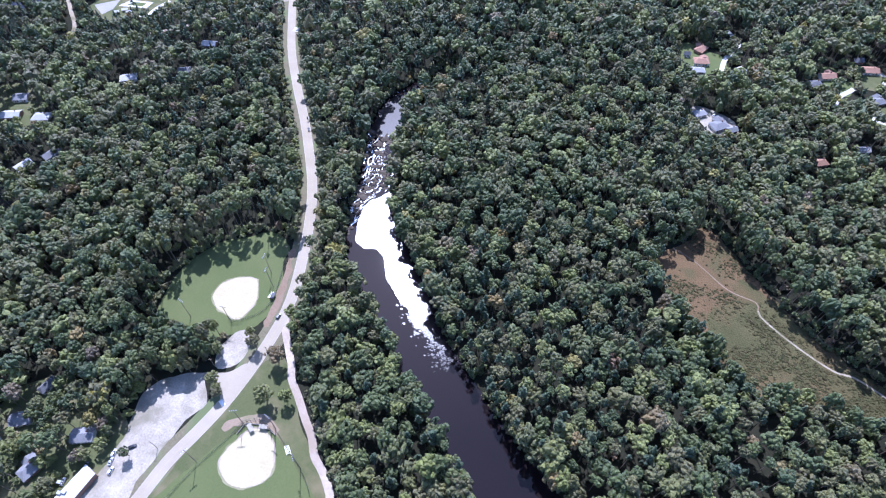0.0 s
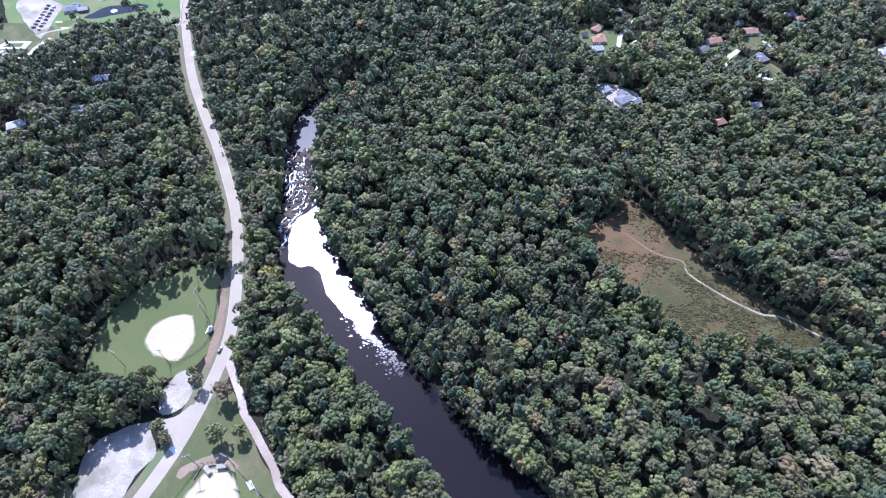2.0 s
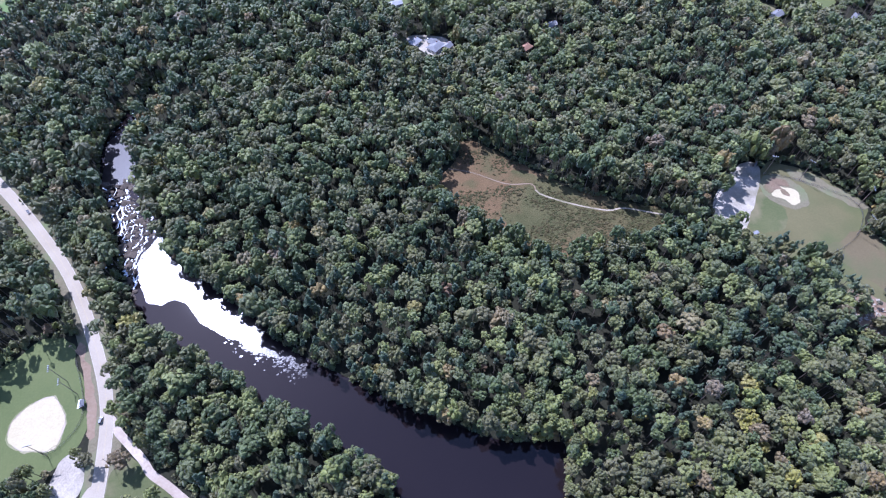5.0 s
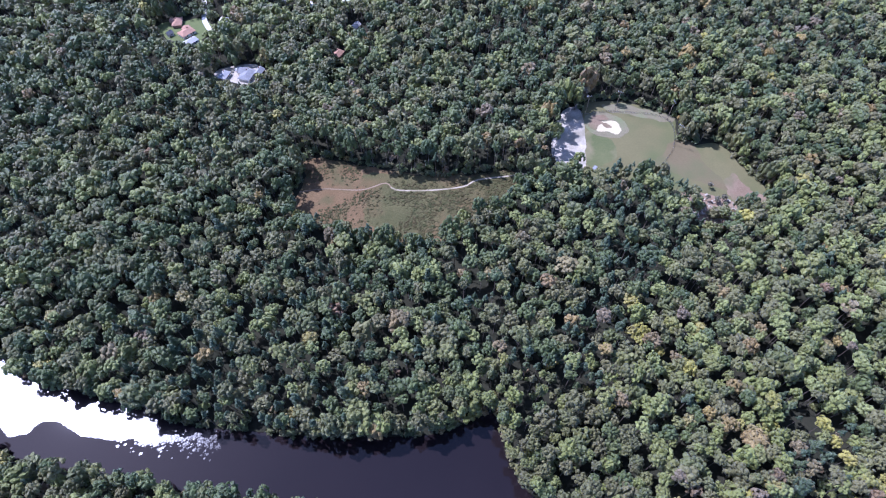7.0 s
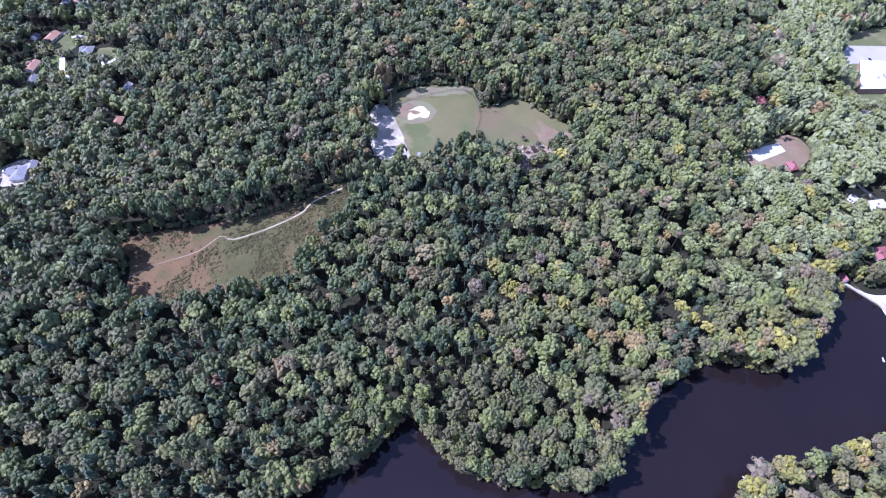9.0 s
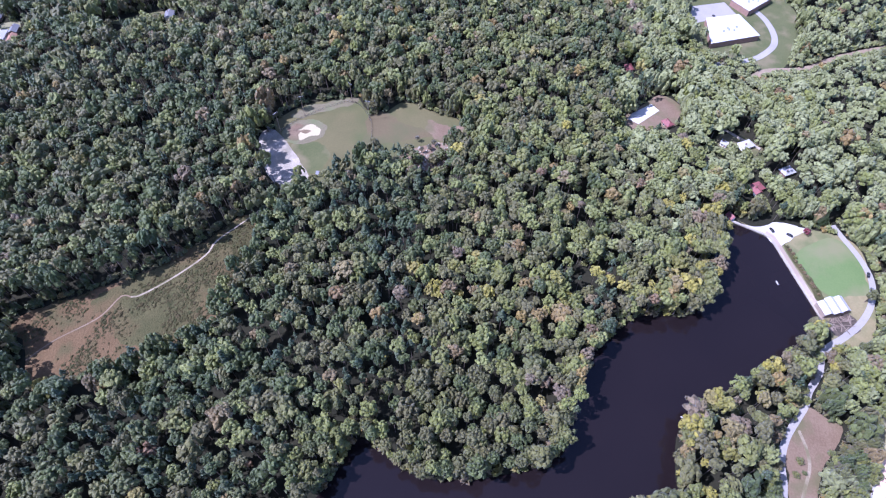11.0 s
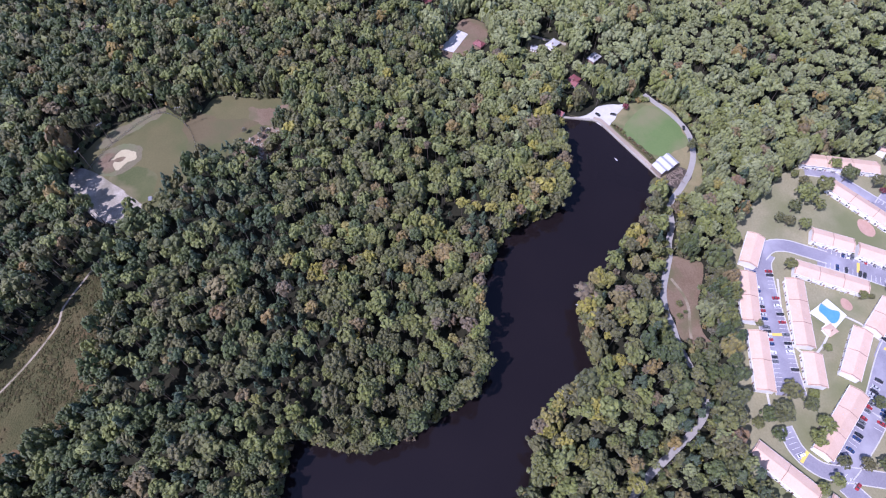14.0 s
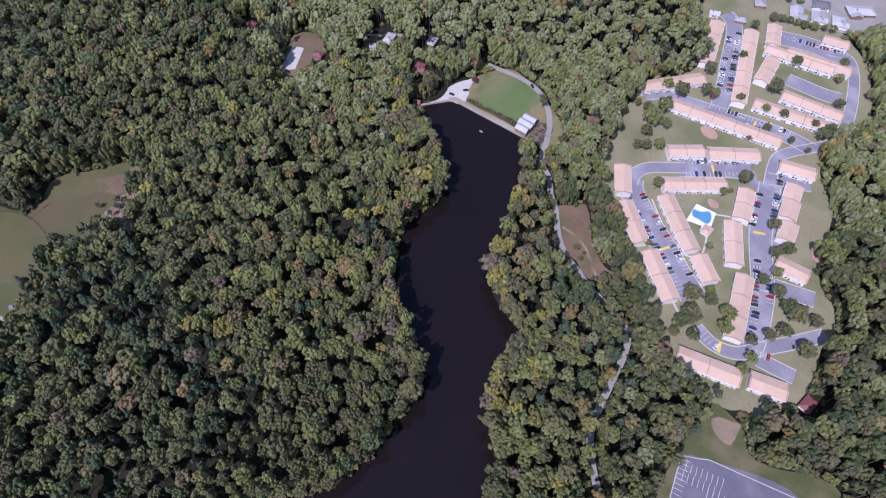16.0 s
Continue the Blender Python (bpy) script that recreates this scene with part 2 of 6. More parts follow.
M_WATER = water_material("still_water", 0.02, 0.003, 0.6)
M_MATT = water_material("rippled_water", 0.42, 0.03, 0.8)
M_BRUSH = foliage("brush_leaves", gloss=.08, gaps=.2, stops=[(0.0, (0.070, 0.068, 0.026)), (0.5, (0.098, 0.078, 0.036)), (1.0, (0.062, 0.070, 0.026))])
M_RUFFLED = water_material("ruffled_water", 0.22, 0.06, 0.9)


# ---------- helpers ----------
def part(name, bm, mat, parent=None, label="", smooth=False):
    me = bpy.data.meshes.new(name)
    bm.to_mesh(me)
    bm.free()
    if mat:
        me.materials.append(mat)
    if smooth:
        me.shade_smooth()
    ob = new(name, me)
    if parent:
        ob.parent = parent
    if label:
        tagged(ob, label)
    return ob


def thing(name, m, label, category, group=""):
    ob = new(name)
    ob.matrix_basis = m
    ob.empty_display_size = 0.5
    return tagged(ob, label, category, group)


def block(bm, x0, y0, z0, x1, y1, z1, bevel=0.0):
    vs = [bm.verts.new(v) for v in ((x0, y0, z0), (x1, y0, z0), (x1, y1, z0), (x0, y1, z0),
                                    (x0, y0, z1), (x1, y0, z1), (x1, y1, z1), (x0, y1, z1))]
    fs = [bm.faces.new([vs[i] for i in f]) for f in ((3, 2, 1, 0), (4, 5, 6, 7), (0, 1, 5, 4), (1, 2, 6, 5), (2, 3, 7, 6), (3, 0, 4, 7))]
    if bevel:
        es = {e for f in fs for e in f.edges}
        bmesh.ops.bevel(bm, geom=list(es), offset=bevel, segments=1, affect="EDGES")
    return bm


def boxed(*dims, bevel=0.0):
    return block(bmesh.new(), *dims, bevel=bevel)


def tube(bm, a, b, r0, r1, sides=7):
    a, b = Vector(a), Vector(b)
    q = (b - a).to_track_quat("Z", "Y")
    rings = []
    for c, r in ((a, r0), (b, r1)):
        rings.append([bm.verts.new(c + q @ Vector((r * math.cos(k * math.tau / sides), r * math.sin(k * math.tau / sides), 0))) for k in range(sides)])
    for k in range(sides):
        bm.faces.new((rings[0][k], rings[0][(k + 1) % sides], rings[1][(k + 1) % sides], rings[1][k]))
    bm.faces.new(rings[1])
    bm.faces.new(rings[0][::-1])
    return bm


def curve(points, step=3.0, closed=False):
    """Points along a smooth curve through the given ones."""
    p = np.array(points, float)
    n = len(p)
    out = []
    for i in range(n if closed else n - 1):
        if closed:
            a, b, c, d = p[i - 1], p[i], p[(i + 1) % n], p[(i + 2) % n]
        else:
            b, c = p[i], p[i + 1]
            a = p[i - 1] if i else 2 * b - c
            d = p[i + 2] if i + 2 < n else 2 * c - b
        k = max(2, int(np.hypot(*(c - b)) / step))
        for u in np.arange(k) / k:
            out.append(0.5 * (2 * b + (c - a) * u + (2 * a - 5 * b + 4 * c - d) * u ** 2 + (3 * b - a - 3 * c + d) * u ** 3))
    if not closed:
        out.append(p[-1])
    return np.array(out)


def uneven(pts, amount, seed):
    """An outline roughened along its normals."""
    rng = np.random.default_rng(seed)
    d = np.roll(pts, -1, 0) - np.roll(pts, 1, 0)
    nrm = np.c_[d[:, 1], -d[:, 0]] / (np.hypot(d[:, 0], d[:, 1])[:, None] + 1e-6)
    r = rng.normal(size=len(pts))
    r = (r + np.roll(r, 1) + np.roll(r, -1)) / 1.7
    return pts + nrm * (r * amount)[:, None]


def patch(name, pts, z, mat, label, category, kind="structure", thick=0.0):
    bm = bmesh.new()
    f = bm.faces.new([bm.verts.new((x, y, z)) for x, y in pts])
    f.normal_update()
    if f.normal.z < 0:
        f.normal_flip()
    if thick:
        r = bmesh.ops.extrude_face_region(bm, geom=[f])
        for v in r["geom"]:
            if isinstance(v, bmesh.types.BMVert):
                v.co.z += thick
    bmesh.ops.triangulate(bm, faces=bm.faces)
    ob = part(name, bm, mat)
    return tagged(ob, label, category, kind=kind)


def strip(bm, line, offset, width, z):
    """A flat ribbon beside a line."""
    d = np.gradient(line, axis=0)
    d /= np.hypot(d[:, 0], d[:, 1])[:, None] + 1e-9
    nrm = np.c_[-d[:, 1], d[:, 0]]
    a, b = line + nrm * (offset - width / 2), line + nrm * (offset + width / 2)
    va = [bm.verts.new((*q, z)) for q in a]
    vb = [bm.verts.new((*q, z)) for q in b]
    for i in range(len(line) - 1):
        bm.faces.new((va[i], va[i + 1], vb[i + 1], vb[i]))


def ribbon(name, line, width, z, mat, label, category, offset=0.0):
    bm = bmesh.new()
    strip(bm, line, offset, width, z)
    return tagged(part(name, bm, mat), label, category, kind="structure")


def inside(x, y, poly):
    poly = np.asarray(poly)
    r = np.zeros(x.shape, bool)
    for (x0, y0), (x1, y1) in zip(poly, np.roll(poly, -1, 0)):
        if y0 != y1:
            r ^= ((y0 > y) != (y1 > y)) & (x < (x1 - x0) * (y - y0) / (y1 - y0) + x0)
    return r


def off(x, y, line, closed=False):
    """How far each place lies from a line."""
    line = np.asarray(line)
    best = np.full(x.shape, 1e9)
    segs = zip(line, np.roll(line, -1, 0)) if closed else zip(line[:-1], line[1:])
    for (x0, y0), (x1, y1) in segs:
        dx, dy = x1 - x0, y1 - y0
        u = np.clip(((x - x0) * dx + (y - y0) * dy) / (dx * dx + dy * dy + 1e-9), 0, 1)
        best = np.minimum(best, np.hypot(x - x0 - u * dx, y - y0 - u * dy))
    return best


# ---------- the plan ----------
FAR_BANK = curve([(-118, 452), (-130, 430), (-135, 400), (-138, 372), (-131, 345), (-123, 312), (-115, 270), (-95, 239), (-78, 216),
               (-61, 192), (-45, 169), (-17, 142), (8, 118), (37, 95), (63, 77), (92, 68), (88, 55), (79, 32), (81, 13), (87, -8),
               (104, -41), (130, -50), (157, -50), (184, -65), (208, -87), (217, -120), (249, -134), (278, -138), (300, -150),
               (295, -170), (289, -177.5), (262, -188.5), (235, -199.7), (224, -198), (206, -181), (176, -151), (154, -123), (136, -110), (113, -108), (97, -108),
               (87, -86), (73, -66), (55, -58), (36, -45), (20, -10)], 4)
NEAR_BANK = curve([(20, -10), (6, 35), (-2, 60), (-12, 82), (-32, 107), (-50, 123), (-69, 144), (-83, 163), (-105, 184), (-124, 202),
                   (-136, 227), (-142, 252), (-149, 290), (-157, 331), (-161, 355), (-158, 387), (-144, 412), (-130, 440), (-118, 452)], 4)
SHORE = np.concatenate([FAR_BANK[:-1], NEAR_BANK[:-1]])
HIGHWAY = curve([(-205, -70), (-190, -10), (-181, 34), (-176, 56), (-169, 74), (-162, 95), (-157, 118), (-154, 141), (-153, 160), (-155, 181), (-161, 209),
                 (-169, 239), (-181, 272), (-198, 306), (-219, 344), (-244, 385), (-270, 432), (-294, 486), (-310, 525), (-335, 590), (-360, 660)], 4)
FIELD1 = curve([(-230, 131), (-239, 158), (-236, 181), (-221, 204), (-189, 220), (-173, 213), (-171, 201), (-165, 173), (-164, 155), (-173, 141), (-196, 131)], 4, True)
FIELD2 = curve([(-150, 125), (-156, 104), (-163, 82), (-170, 60), (-176, 36), (-181, 12), (-130, 10), (-80, 40), (-84, 62), (-98, 78), (-116, 98), (-136, 128), (-143, 130)], 4, True)
LOT1 = curve([(-181, 110), (-180, 103), (-172, 91), (-179, 78), (-183, 62), (-186, 47), (-188, 33), (-196, 10), (-226, 16), (-227, 36), (-221, 41), (-216, 47), (-212, 58), (-209, 65), (-211, 77), (-211, 91), (-200, 102)], 3, True)
LOT1B = curve([(-181, 133), (-176, 141), (-169, 142), (-164, 131), (-167, 119), (-177, 113), (-182, 122)], 3, True)
TRACK = curve([(-152, 160), (-147, 148), (-140, 137), (-133, 126), (-130, 119), (-121, 109), (-112, 98), (-104, 89), (-98, 79), (-90, 72), (-82, 62), (-74, 46)], 3)
MEADOW = curve([(110, 307), (124, 300), (145, 272), (182, 229), (228, 199), (218, 184), (188, 180), (157, 180), (131, 190), (105, 216), (84, 250), (82, 274), (104, 293)], 4, True)
TRAIL = curve([(92, 282), (108, 273), (129, 255), (147, 249), (149, 239), (168, 223), (190, 210), (203, 208), (226, 195), (243, 186), (268, 174)], 3)
FIELD3 = curve([(321, 213), (338, 211), (356, 195), (372, 159), (353, 137), (377, 117), (371, 96), (360, 60), (322, 72), (298, 126), (278, 152), (262, 158)], 4, True)
LOT3 = [(307, 220), (319, 211), (277, 167), (260, 177), (272, 199)]
OLDSITE = curve([(318, 100), (337, 72), (330, 60), (308, 66), (303, 86)], 4, True)
LAWN = curve([(283, -192), (297, -207), (304, -219), (297, -230), (283, -235), (268, -237), (258, -232), (252, -218), (250, -210), (262, -201), (275, -194)], 3, True)
SANDLOT = curve([(303, -153), (302, -166), (306, -176), (310, -183), (308, -201), (299, -194), (291, -187), (288, -179), (297, -172), (300, -162)], 2, True)
MILLROAD = curve([(316, -222), (306, -227), (288, -236), (270, -240), (251, -236), (235, -227), (222, -215), (208, -200), (192, -195), (178, -187), (169, -184), (159, -178), (145, -170),
                  (131, -166), (120, -166), (107, -165), (81, -167), (68, -165), (58, -154), (46, -132), (33, -110), (16, -98), (-4, -90), (-30, -84)], 3)
GLADE = curve([(169, -184), (163, -195), (160, -203), (150, -200), (136, -190), (117, -183), (103, -186), (105, -176), (109, -168), (122, -168), (134, -169), (147, -172), (159, -180)], 3, True)
ESTATE = curve([(190, -246), (222, -300), (228, -379), (282, -424), (280, -470), (240, -500), (172, -498), (116, -446), (104, -377), (62, -339), (42, -300),
                (10, -281), (-2, -254), (-14, -222), (-4, -190), (38, -171), (70, -183), (121, -202), (163, -220)], 4, True)
LOT_S = [(-3, -144), (-10, -152), (-12, -155), (-52, -182), (-75, -140), (-40, -90), (-16, -124)]
GRASS_S = curve([(10, -178), (0, -146), (-14, -112), (-40, -80), (-85, -140), (-60, -203), (-26, -177), (-6, -184)], 4, True)
SCHOOL = curve([(503, -150), (494, -203), (548, -225), (600, -230), (650, -205), (628, -155), (590, -124), (546, -119), (518, -132)], 5, True)
CAMP1 = curve([(390, -68), (420, -84), (436, -100), (424, -116), (400, -110), (388, -84)], 4, True)
CAMP2 = curve([(376, -142), (396, -146), (398, -165), (384, -182), (368, -176), (366, -152)], 4, True)
DIRTROAD = curve([(480, -180), (492, -194), (503, -228), (528, -261), (550, -300), (567, -333), (590, -390)], 4)
GOLF = curve([(-455, 468), (-439, 473), (-412, 470), (-412, 492), (-398, 504), (-372, 512), (-352, 526), (-330, 512), (-318, 520), (-318, 541), (-324, 575), (-340, 640), (-470, 640), (-540, 600), (-500, 520)], 5, True)
PARK = curve([(-508, 452), (-486, 437), (-466, 428), (-445, 445), (-425, 470), (-440, 500), (-500, 500)], 4, True)
LAKELET = curve([(-585, 427), (-558, 436), (-562, 452), (-600, 462), (-612, 434)], 4, True)
CLAYTRACK = curve([(-545, 462), (-532, 449), (-521, 437), (-502, 417), (-492, 399)], 3)
CLUBDRIVE = curve([(-466, 430), (-457, 447), (-441, 449), (-438, 464), (-432, 481)], 3)
HAMLET1 = curve([(90, 538), (106, 541), (117, 533), (130, 528), (133, 507), (117, 497), (98, 497)], 4, True)
HAMLET2 = curve([(255, 534), (275, 541), (281, 515), (271, 506), (252, 513)], 3, True)
HAMLET5 = curve([(218, 535), (232, 533), (233, 518), (244, 516), (237, 495), (227, 497), (217, 513)], 3, True)
HAMLET3 = curve([(376, 522), (396, 529), (406, 513), (388, 501), (374, 506)], 3, True)
HAMLET4 = curve([(236, 486), (256, 492), (270, 486), (276, 466), (258, 452), (244, 458)], 3, True)
COURT = [(262, -497), (250, -480), (238, -469), (232, -472), (214, -484), (199, -495), (168, -531), (203, -575), (240, -560), (262, -530)]
YARDS_E = curve([(530, 400), (524, 382), (500, 368), (490, 384), (505, 398)], 3, True)
YARDS_E2 = curve([(424, 428), (434, 417), (446, 399), (456, 382), (448, 378), (438, 394), (424, 412)], 3, True)
GOLF2 = curve([(-304, 575), (-287, 572), (-270, 580), (-245, 590), (-240, 650), (-312, 650)], 4, True)
RAILWAY = curve([(-420, 420), (-370, 462), (-330, 498), (-311, 516), (-293, 532), (-250, 560), (-190, 590)], 4)
MANOR = curve([(102, 443), (114, 447), (136, 436), (140, 417), (119, 411), (111, 424)], 3, True)
YARDS_W = curve([(-500, 318), (-470, 318), (-440, 290), (-452, 270), (-500, 285)], 4, True)
VILLAGE_W = curve([(-208, 60), (-228, 76), (-268, 84), (-292, 60), (-285, 20), (-225, 0)], 4, True)
BELOW_DAM = curve([(307, -152), (300, -170), (308, -200), (300, -236), (250, -238), (222, -230), (212, -206), (226, -206), (262, -191), (292, -178)], 3, True)
OPEN = [BELOW_DAM, FIELD1, FIELD2, LOT1, LOT1B, MEADOW, FIELD3, LOT3, LAWN, SANDLOT, GLADE, ESTATE, LOT_S, GRASS_S, SCHOOL, CAMP1, GOLF, PARK, MANOR, COURT, GOLF2, HAMLET1, HAMLET3, LAKELET, YARDS_E, YARDS_E2]
THIN = [OLDSITE, VILLAGE_W, HAMLET2, HAMLET4, HAMLET5, YARDS_W, CAMP2]
WAYS = [(HIGHWAY, 11), (TRACK, 7), (TRAIL, 4), (MILLROAD, 5), (DIRTROAD, 7), (RAILWAY, 3), (CLAYTRACK, 4), (CLUBDRIVE, 4)]

# ---------- ground and water ----------
def ground_sheet():
    xs = np.concatenate([[-4000, -2000, -1200], np.arange(-700, 841, 7), [1400, 2200, 4000]])
    ys = np.concatenate([[-4000, -2000, -1200], np.arange(-620, 841, 7), [1400, 2200, 4000]])
    X, Y = np.meshgrid(xs, ys)
    near = (np.abs(X) < 500) & (np.abs(Y) < 600)
    Z = np.zeros(X.shape)
    d = off(X[near], Y[near], SHORE, True)
    wet = inside(X[near], Y[near], SHORE)
    Z[near] = np.where(wet, -np.minimum(d * 0.35, 2.5) - 0.2, 0.0)
    nx, ny = len(xs), len(ys)
    idx = np.arange(nx * ny).reshape(ny, nx)
    quads = np.stack([idx[:-1, :-1], idx[:-1, 1:], idx[1:, 1:], idx[1:, :-1]], -1).reshape(-1, 4)
    me = bpy.data.meshes.new("ground")
    me.from_pydata(np.c_[X.ravel(), Y.ravel(), Z.ravel()].tolist(), [], quads.tolist())
    # floor colour already carries the shade between the crowns
    me.materials.append(M_SHADEFLOOR)
    return tagged(new("ground", me), "leaf-littered brown forest floor, its colour darkened for shade under the trees", "ground", kind="structure")


ground_sheet()
patch("water_1", SHORE, -0.12, M_WATER, "dark brown still water of a river widening into a lake", "water")
RUFFLE = uneven(curve([(-116, 279), (-133, 266), (-134, 246), (-129, 230), (-121, 225), (-108, 224), (-95, 202), (-76, 183), (-62, 170), (-46, 165), (-52, 179), (-62, 196), (-78, 219), (-97, 244)], 1.6, True), 0.55, 4)
patch("water_2", RUFFLE, -0.10, M_RUFFLED, "wind-ruffled river water glittering in the sun", "water")


LAYER = [0.0]


def crosses(p):
    """Whether a closed outline cuts itself."""
    q = np.roll(p, -1, 0)
    def side(a, c, d):
        return (c[..., 0] - a[..., 0]) * (d[..., 1] - a[..., 1]) - (c[..., 1] - a[..., 1]) * (d[..., 0] - a[..., 0])
    A, B, C, D = p[:, None], q[:, None], p[None], q[None]
    hit = (side(A, B, C) * side(A, B, D) < 0) & (side(C, D, A) * side(C, D, B) < 0)
    return bool(hit.any())


def smooth_patch(name, pts, z, mat, label, category, rough=0.8, seed=1):
    LAYER[0] += 0.0021
    z += LAYER[0] % 0.04
    pts = np.asarray(pts, float)
    while rough > 0.02 and crosses(uneven(pts, rough, seed)):
        rough *= .6
    return patch(name, uneven(pts, rough, seed), z, mat, label, category)


smooth_patch("lawn_1", FIELD1, 0.05, M_TURF, "mown green turf of a ball field", "lawn")
smooth_patch("lawn_2", FIELD2, 0.05, M_GRASS, "worn green grass round a ball field", "lawn")
smooth_patch("lawn_14", curve([(-137, 87), (-149, 77), (-160, 60), (-170, 42), (-181, 16), (-130, 12), (-84, 42), (-88, 57), (-104, 69), (-122, 83)], 3, True), 0.065, M_TURF, "mown green turf inside a fenced ball field", "lawn", .5)
smooth_patch("bare_ground", curve([(-158, 82), (-147, 90), (-136, 94), (-124, 88), (-128, 84), (-143, 86), (-154, 78)], 2, True), 0.062, M_DIRT, "worn bare ground round a backstop", "bare ground", .9)
smooth_patch("parking_lot_1", LOT1, 0.06, M_GRAVEL, "pale gravel parking lot beside the highway", "parking lot")
smooth_patch("parking_lot_2", LOT1B, 0.07, M_GRAVEL, "small pale gravel parking lot under trees", "parking lot", 0.5)
smooth_patch("meadow", MEADOW, 0.05, M_RUST, "rust-brown overgrown meadow in the woods", "meadow", 1.5)
smooth_patch("meadow_2", curve([(142, 266), (182, 229), (226, 198), (215, 186), (186, 182), (157, 182), (133, 194), (116, 216), (122, 240), (132, 250)], 2.5, True), 0.07, M_OLIVE, "olive and brown overgrown grass in the meadow", "meadow", 2.0)
smooth_patch("lawn_3", FIELD3, 0.05, M_FADED, "faded grass of an old ball field", "lawn")
patch("parking_lot_3", uneven(curve(LOT3, 5, True), 0.4, 5), 0.07, M_GRAVEL, "pale gravel parking strip beside a field", "parking lot")
smooth_patch("clearing_1", OLDSITE, 0.10, M_TRAIL, "bare clay clearing with rubble", "clearing", 1.5)
smooth_patch("clearing_4", BELOW_DAM, 0.03, M_BANK, "brown grass below the dam", "clearing")
smooth_patch("lawn_4", LAWN, 0.05, M_LUSH, "green lawn below the dam", "lawn")
smooth_patch("parking_lot_4", SANDLOT, 0.08, M_CONC, "white concrete landing at the end of the dam", "parking lot", 0.4)
ribbon("path_11", curve([(152, -178), (141, -181), (131, -181), (119, -177), (110, -174)], 2), 1.8, .09, M_CLAYPATH, "pale sandy footpath through a glade", "path")
smooth_patch("clearing_2", GLADE, 0.05, M_GLADE, "bare clay glade beside a lane", "clearing")
smooth_patch("lawn_5", ESTATE, 0.05, M_DRY, "dry pale lawns of an apartment estate", "lawn")
smooth_patch("lawn_6", GRASS_S, 0.10, M_GRASS, "grass verge round an asphalt lot", "lawn")
smooth_patch("bare_ground", curve([(4, -173), (-3, -181), (-8, -184), (-12, -171), (-6, -168)], 2, True), .125, M_DIRT, "bare clay patch on a grass verge", "bare ground", .8)
smooth_patch("parking_lot_5", curve(LOT_S, 6, True), 0.12, M_DARKASPH, "grey asphalt parking lot", "parking lot", 0.0)
smooth_patch("lawn_7", SCHOOL, 0.05, M_GRASS, "grass grounds round a low white building", "lawn")
smooth_patch("clearing_3", CAMP1, 0.05, M_GLADE, "clay yard in the woods", "clearing")
smooth_patch("lawn_8", CAMP2, 0.05, M_GRASS, "grass yard round a cabin", "lawn")
smooth_patch("golf_course", GOLF, 0.05, M_LUSH, "bright green golf course fairway", "golf course")
smooth_patch("lawn_9", PARK, 0.06, M_GRASS, "dry grass round sports courts", "lawn")
smooth_patch("lawn_10", HAMLET1, 0.05, M_TURF, "green yards of houses in the woods", "lawn")
smooth_patch("lawn_11", HAMLET2, 0.05, M_GRASS, "green yards of houses in the woods", "lawn")
smooth_patch("lawn_18", HAMLET5, 0.05, M_TURF, "green yards of houses in the woods", "lawn")
smooth_patch("lawn_19", YARDS_E, 0.05, M_TURF, "green yard of a house in the woods", "lawn")
smooth_patch("lawn_20", YARDS_E2, 0.05, M_GRASS, "narrow grass yard in the woods", "lawn")
smooth_patch("lawn_15", HAMLET3, 0.05, M_DRY, "dry yard of a house in the woods", "lawn")
smooth_patch("lawn_16", HAMLET4, 0.05, M_GRASS, "grass yards of houses in the woods", "lawn")
smooth_patch("lawn_17", GOLF2, 0.05, M_LUSH, "bright green golf course fairway", "lawn")
patch("pavement", COURT, 0.07, M_LANE, "pale paved courts between close-set houses", "pavement")
smooth_patch("yard_1", MANOR, 0.05, M_GRAVEL, "white paved yard round a large house", "yard")
smooth_patch("lawn_12", YARDS_W, 0.05, M_GRASS, "grass yards of houses in the woods", "lawn")
smooth_patch("lawn_13", VILLAGE_W, 0.04, M_GRASS, "grass yards behind a gravel lot", "lawn")

# ---------- roads ----------
smooth_patch("clay_bank", curve([(-160, 148), (-159, 165), (-161, 181), (-167, 209), (-171, 209), (-166, 181), (-164, 165), (-164, 150)], 2, True), 0.05, M_TRAIL, "rust-brown clay bank beside the highway", "bank", .7)
ribbon("verge", HIGHWAY, 18, 0.03, M_VERGE, "dry grass verges along the highway", "verge")
ribbon("road_1", HIGHWAY, 7.8, 0.10, M_ROAD, "two-lane highway of worn pale asphalt", "road")
ribbon("road_2", TRACK, 4.6, 0.08, M_PATH, "pale gravel track along the trees", "road")
ribbon("path_1", TRAIL[:24], 1.0, 0.17, M_TRAIL, "narrow clay footpath through the meadow", "path")
ribbon("path_10", TRAIL[23:], 1.3, 0.172, M_CLAYPATH, "narrow sandy footpath through the meadow", "path")
ribbon("road_3", MILLROAD, 4.2, 0.10, M_LANE, "narrow grey lane along the lake", "road")
ribbon("railway_bed", RAILWAY, 4.5, 0.06, M_PATH, "pale ballast bed of a railway", "railway")
ribbon("road_4", DIRTROAD, 7.0, 0.10, M_DIRT, "clay road through the woods", "road")

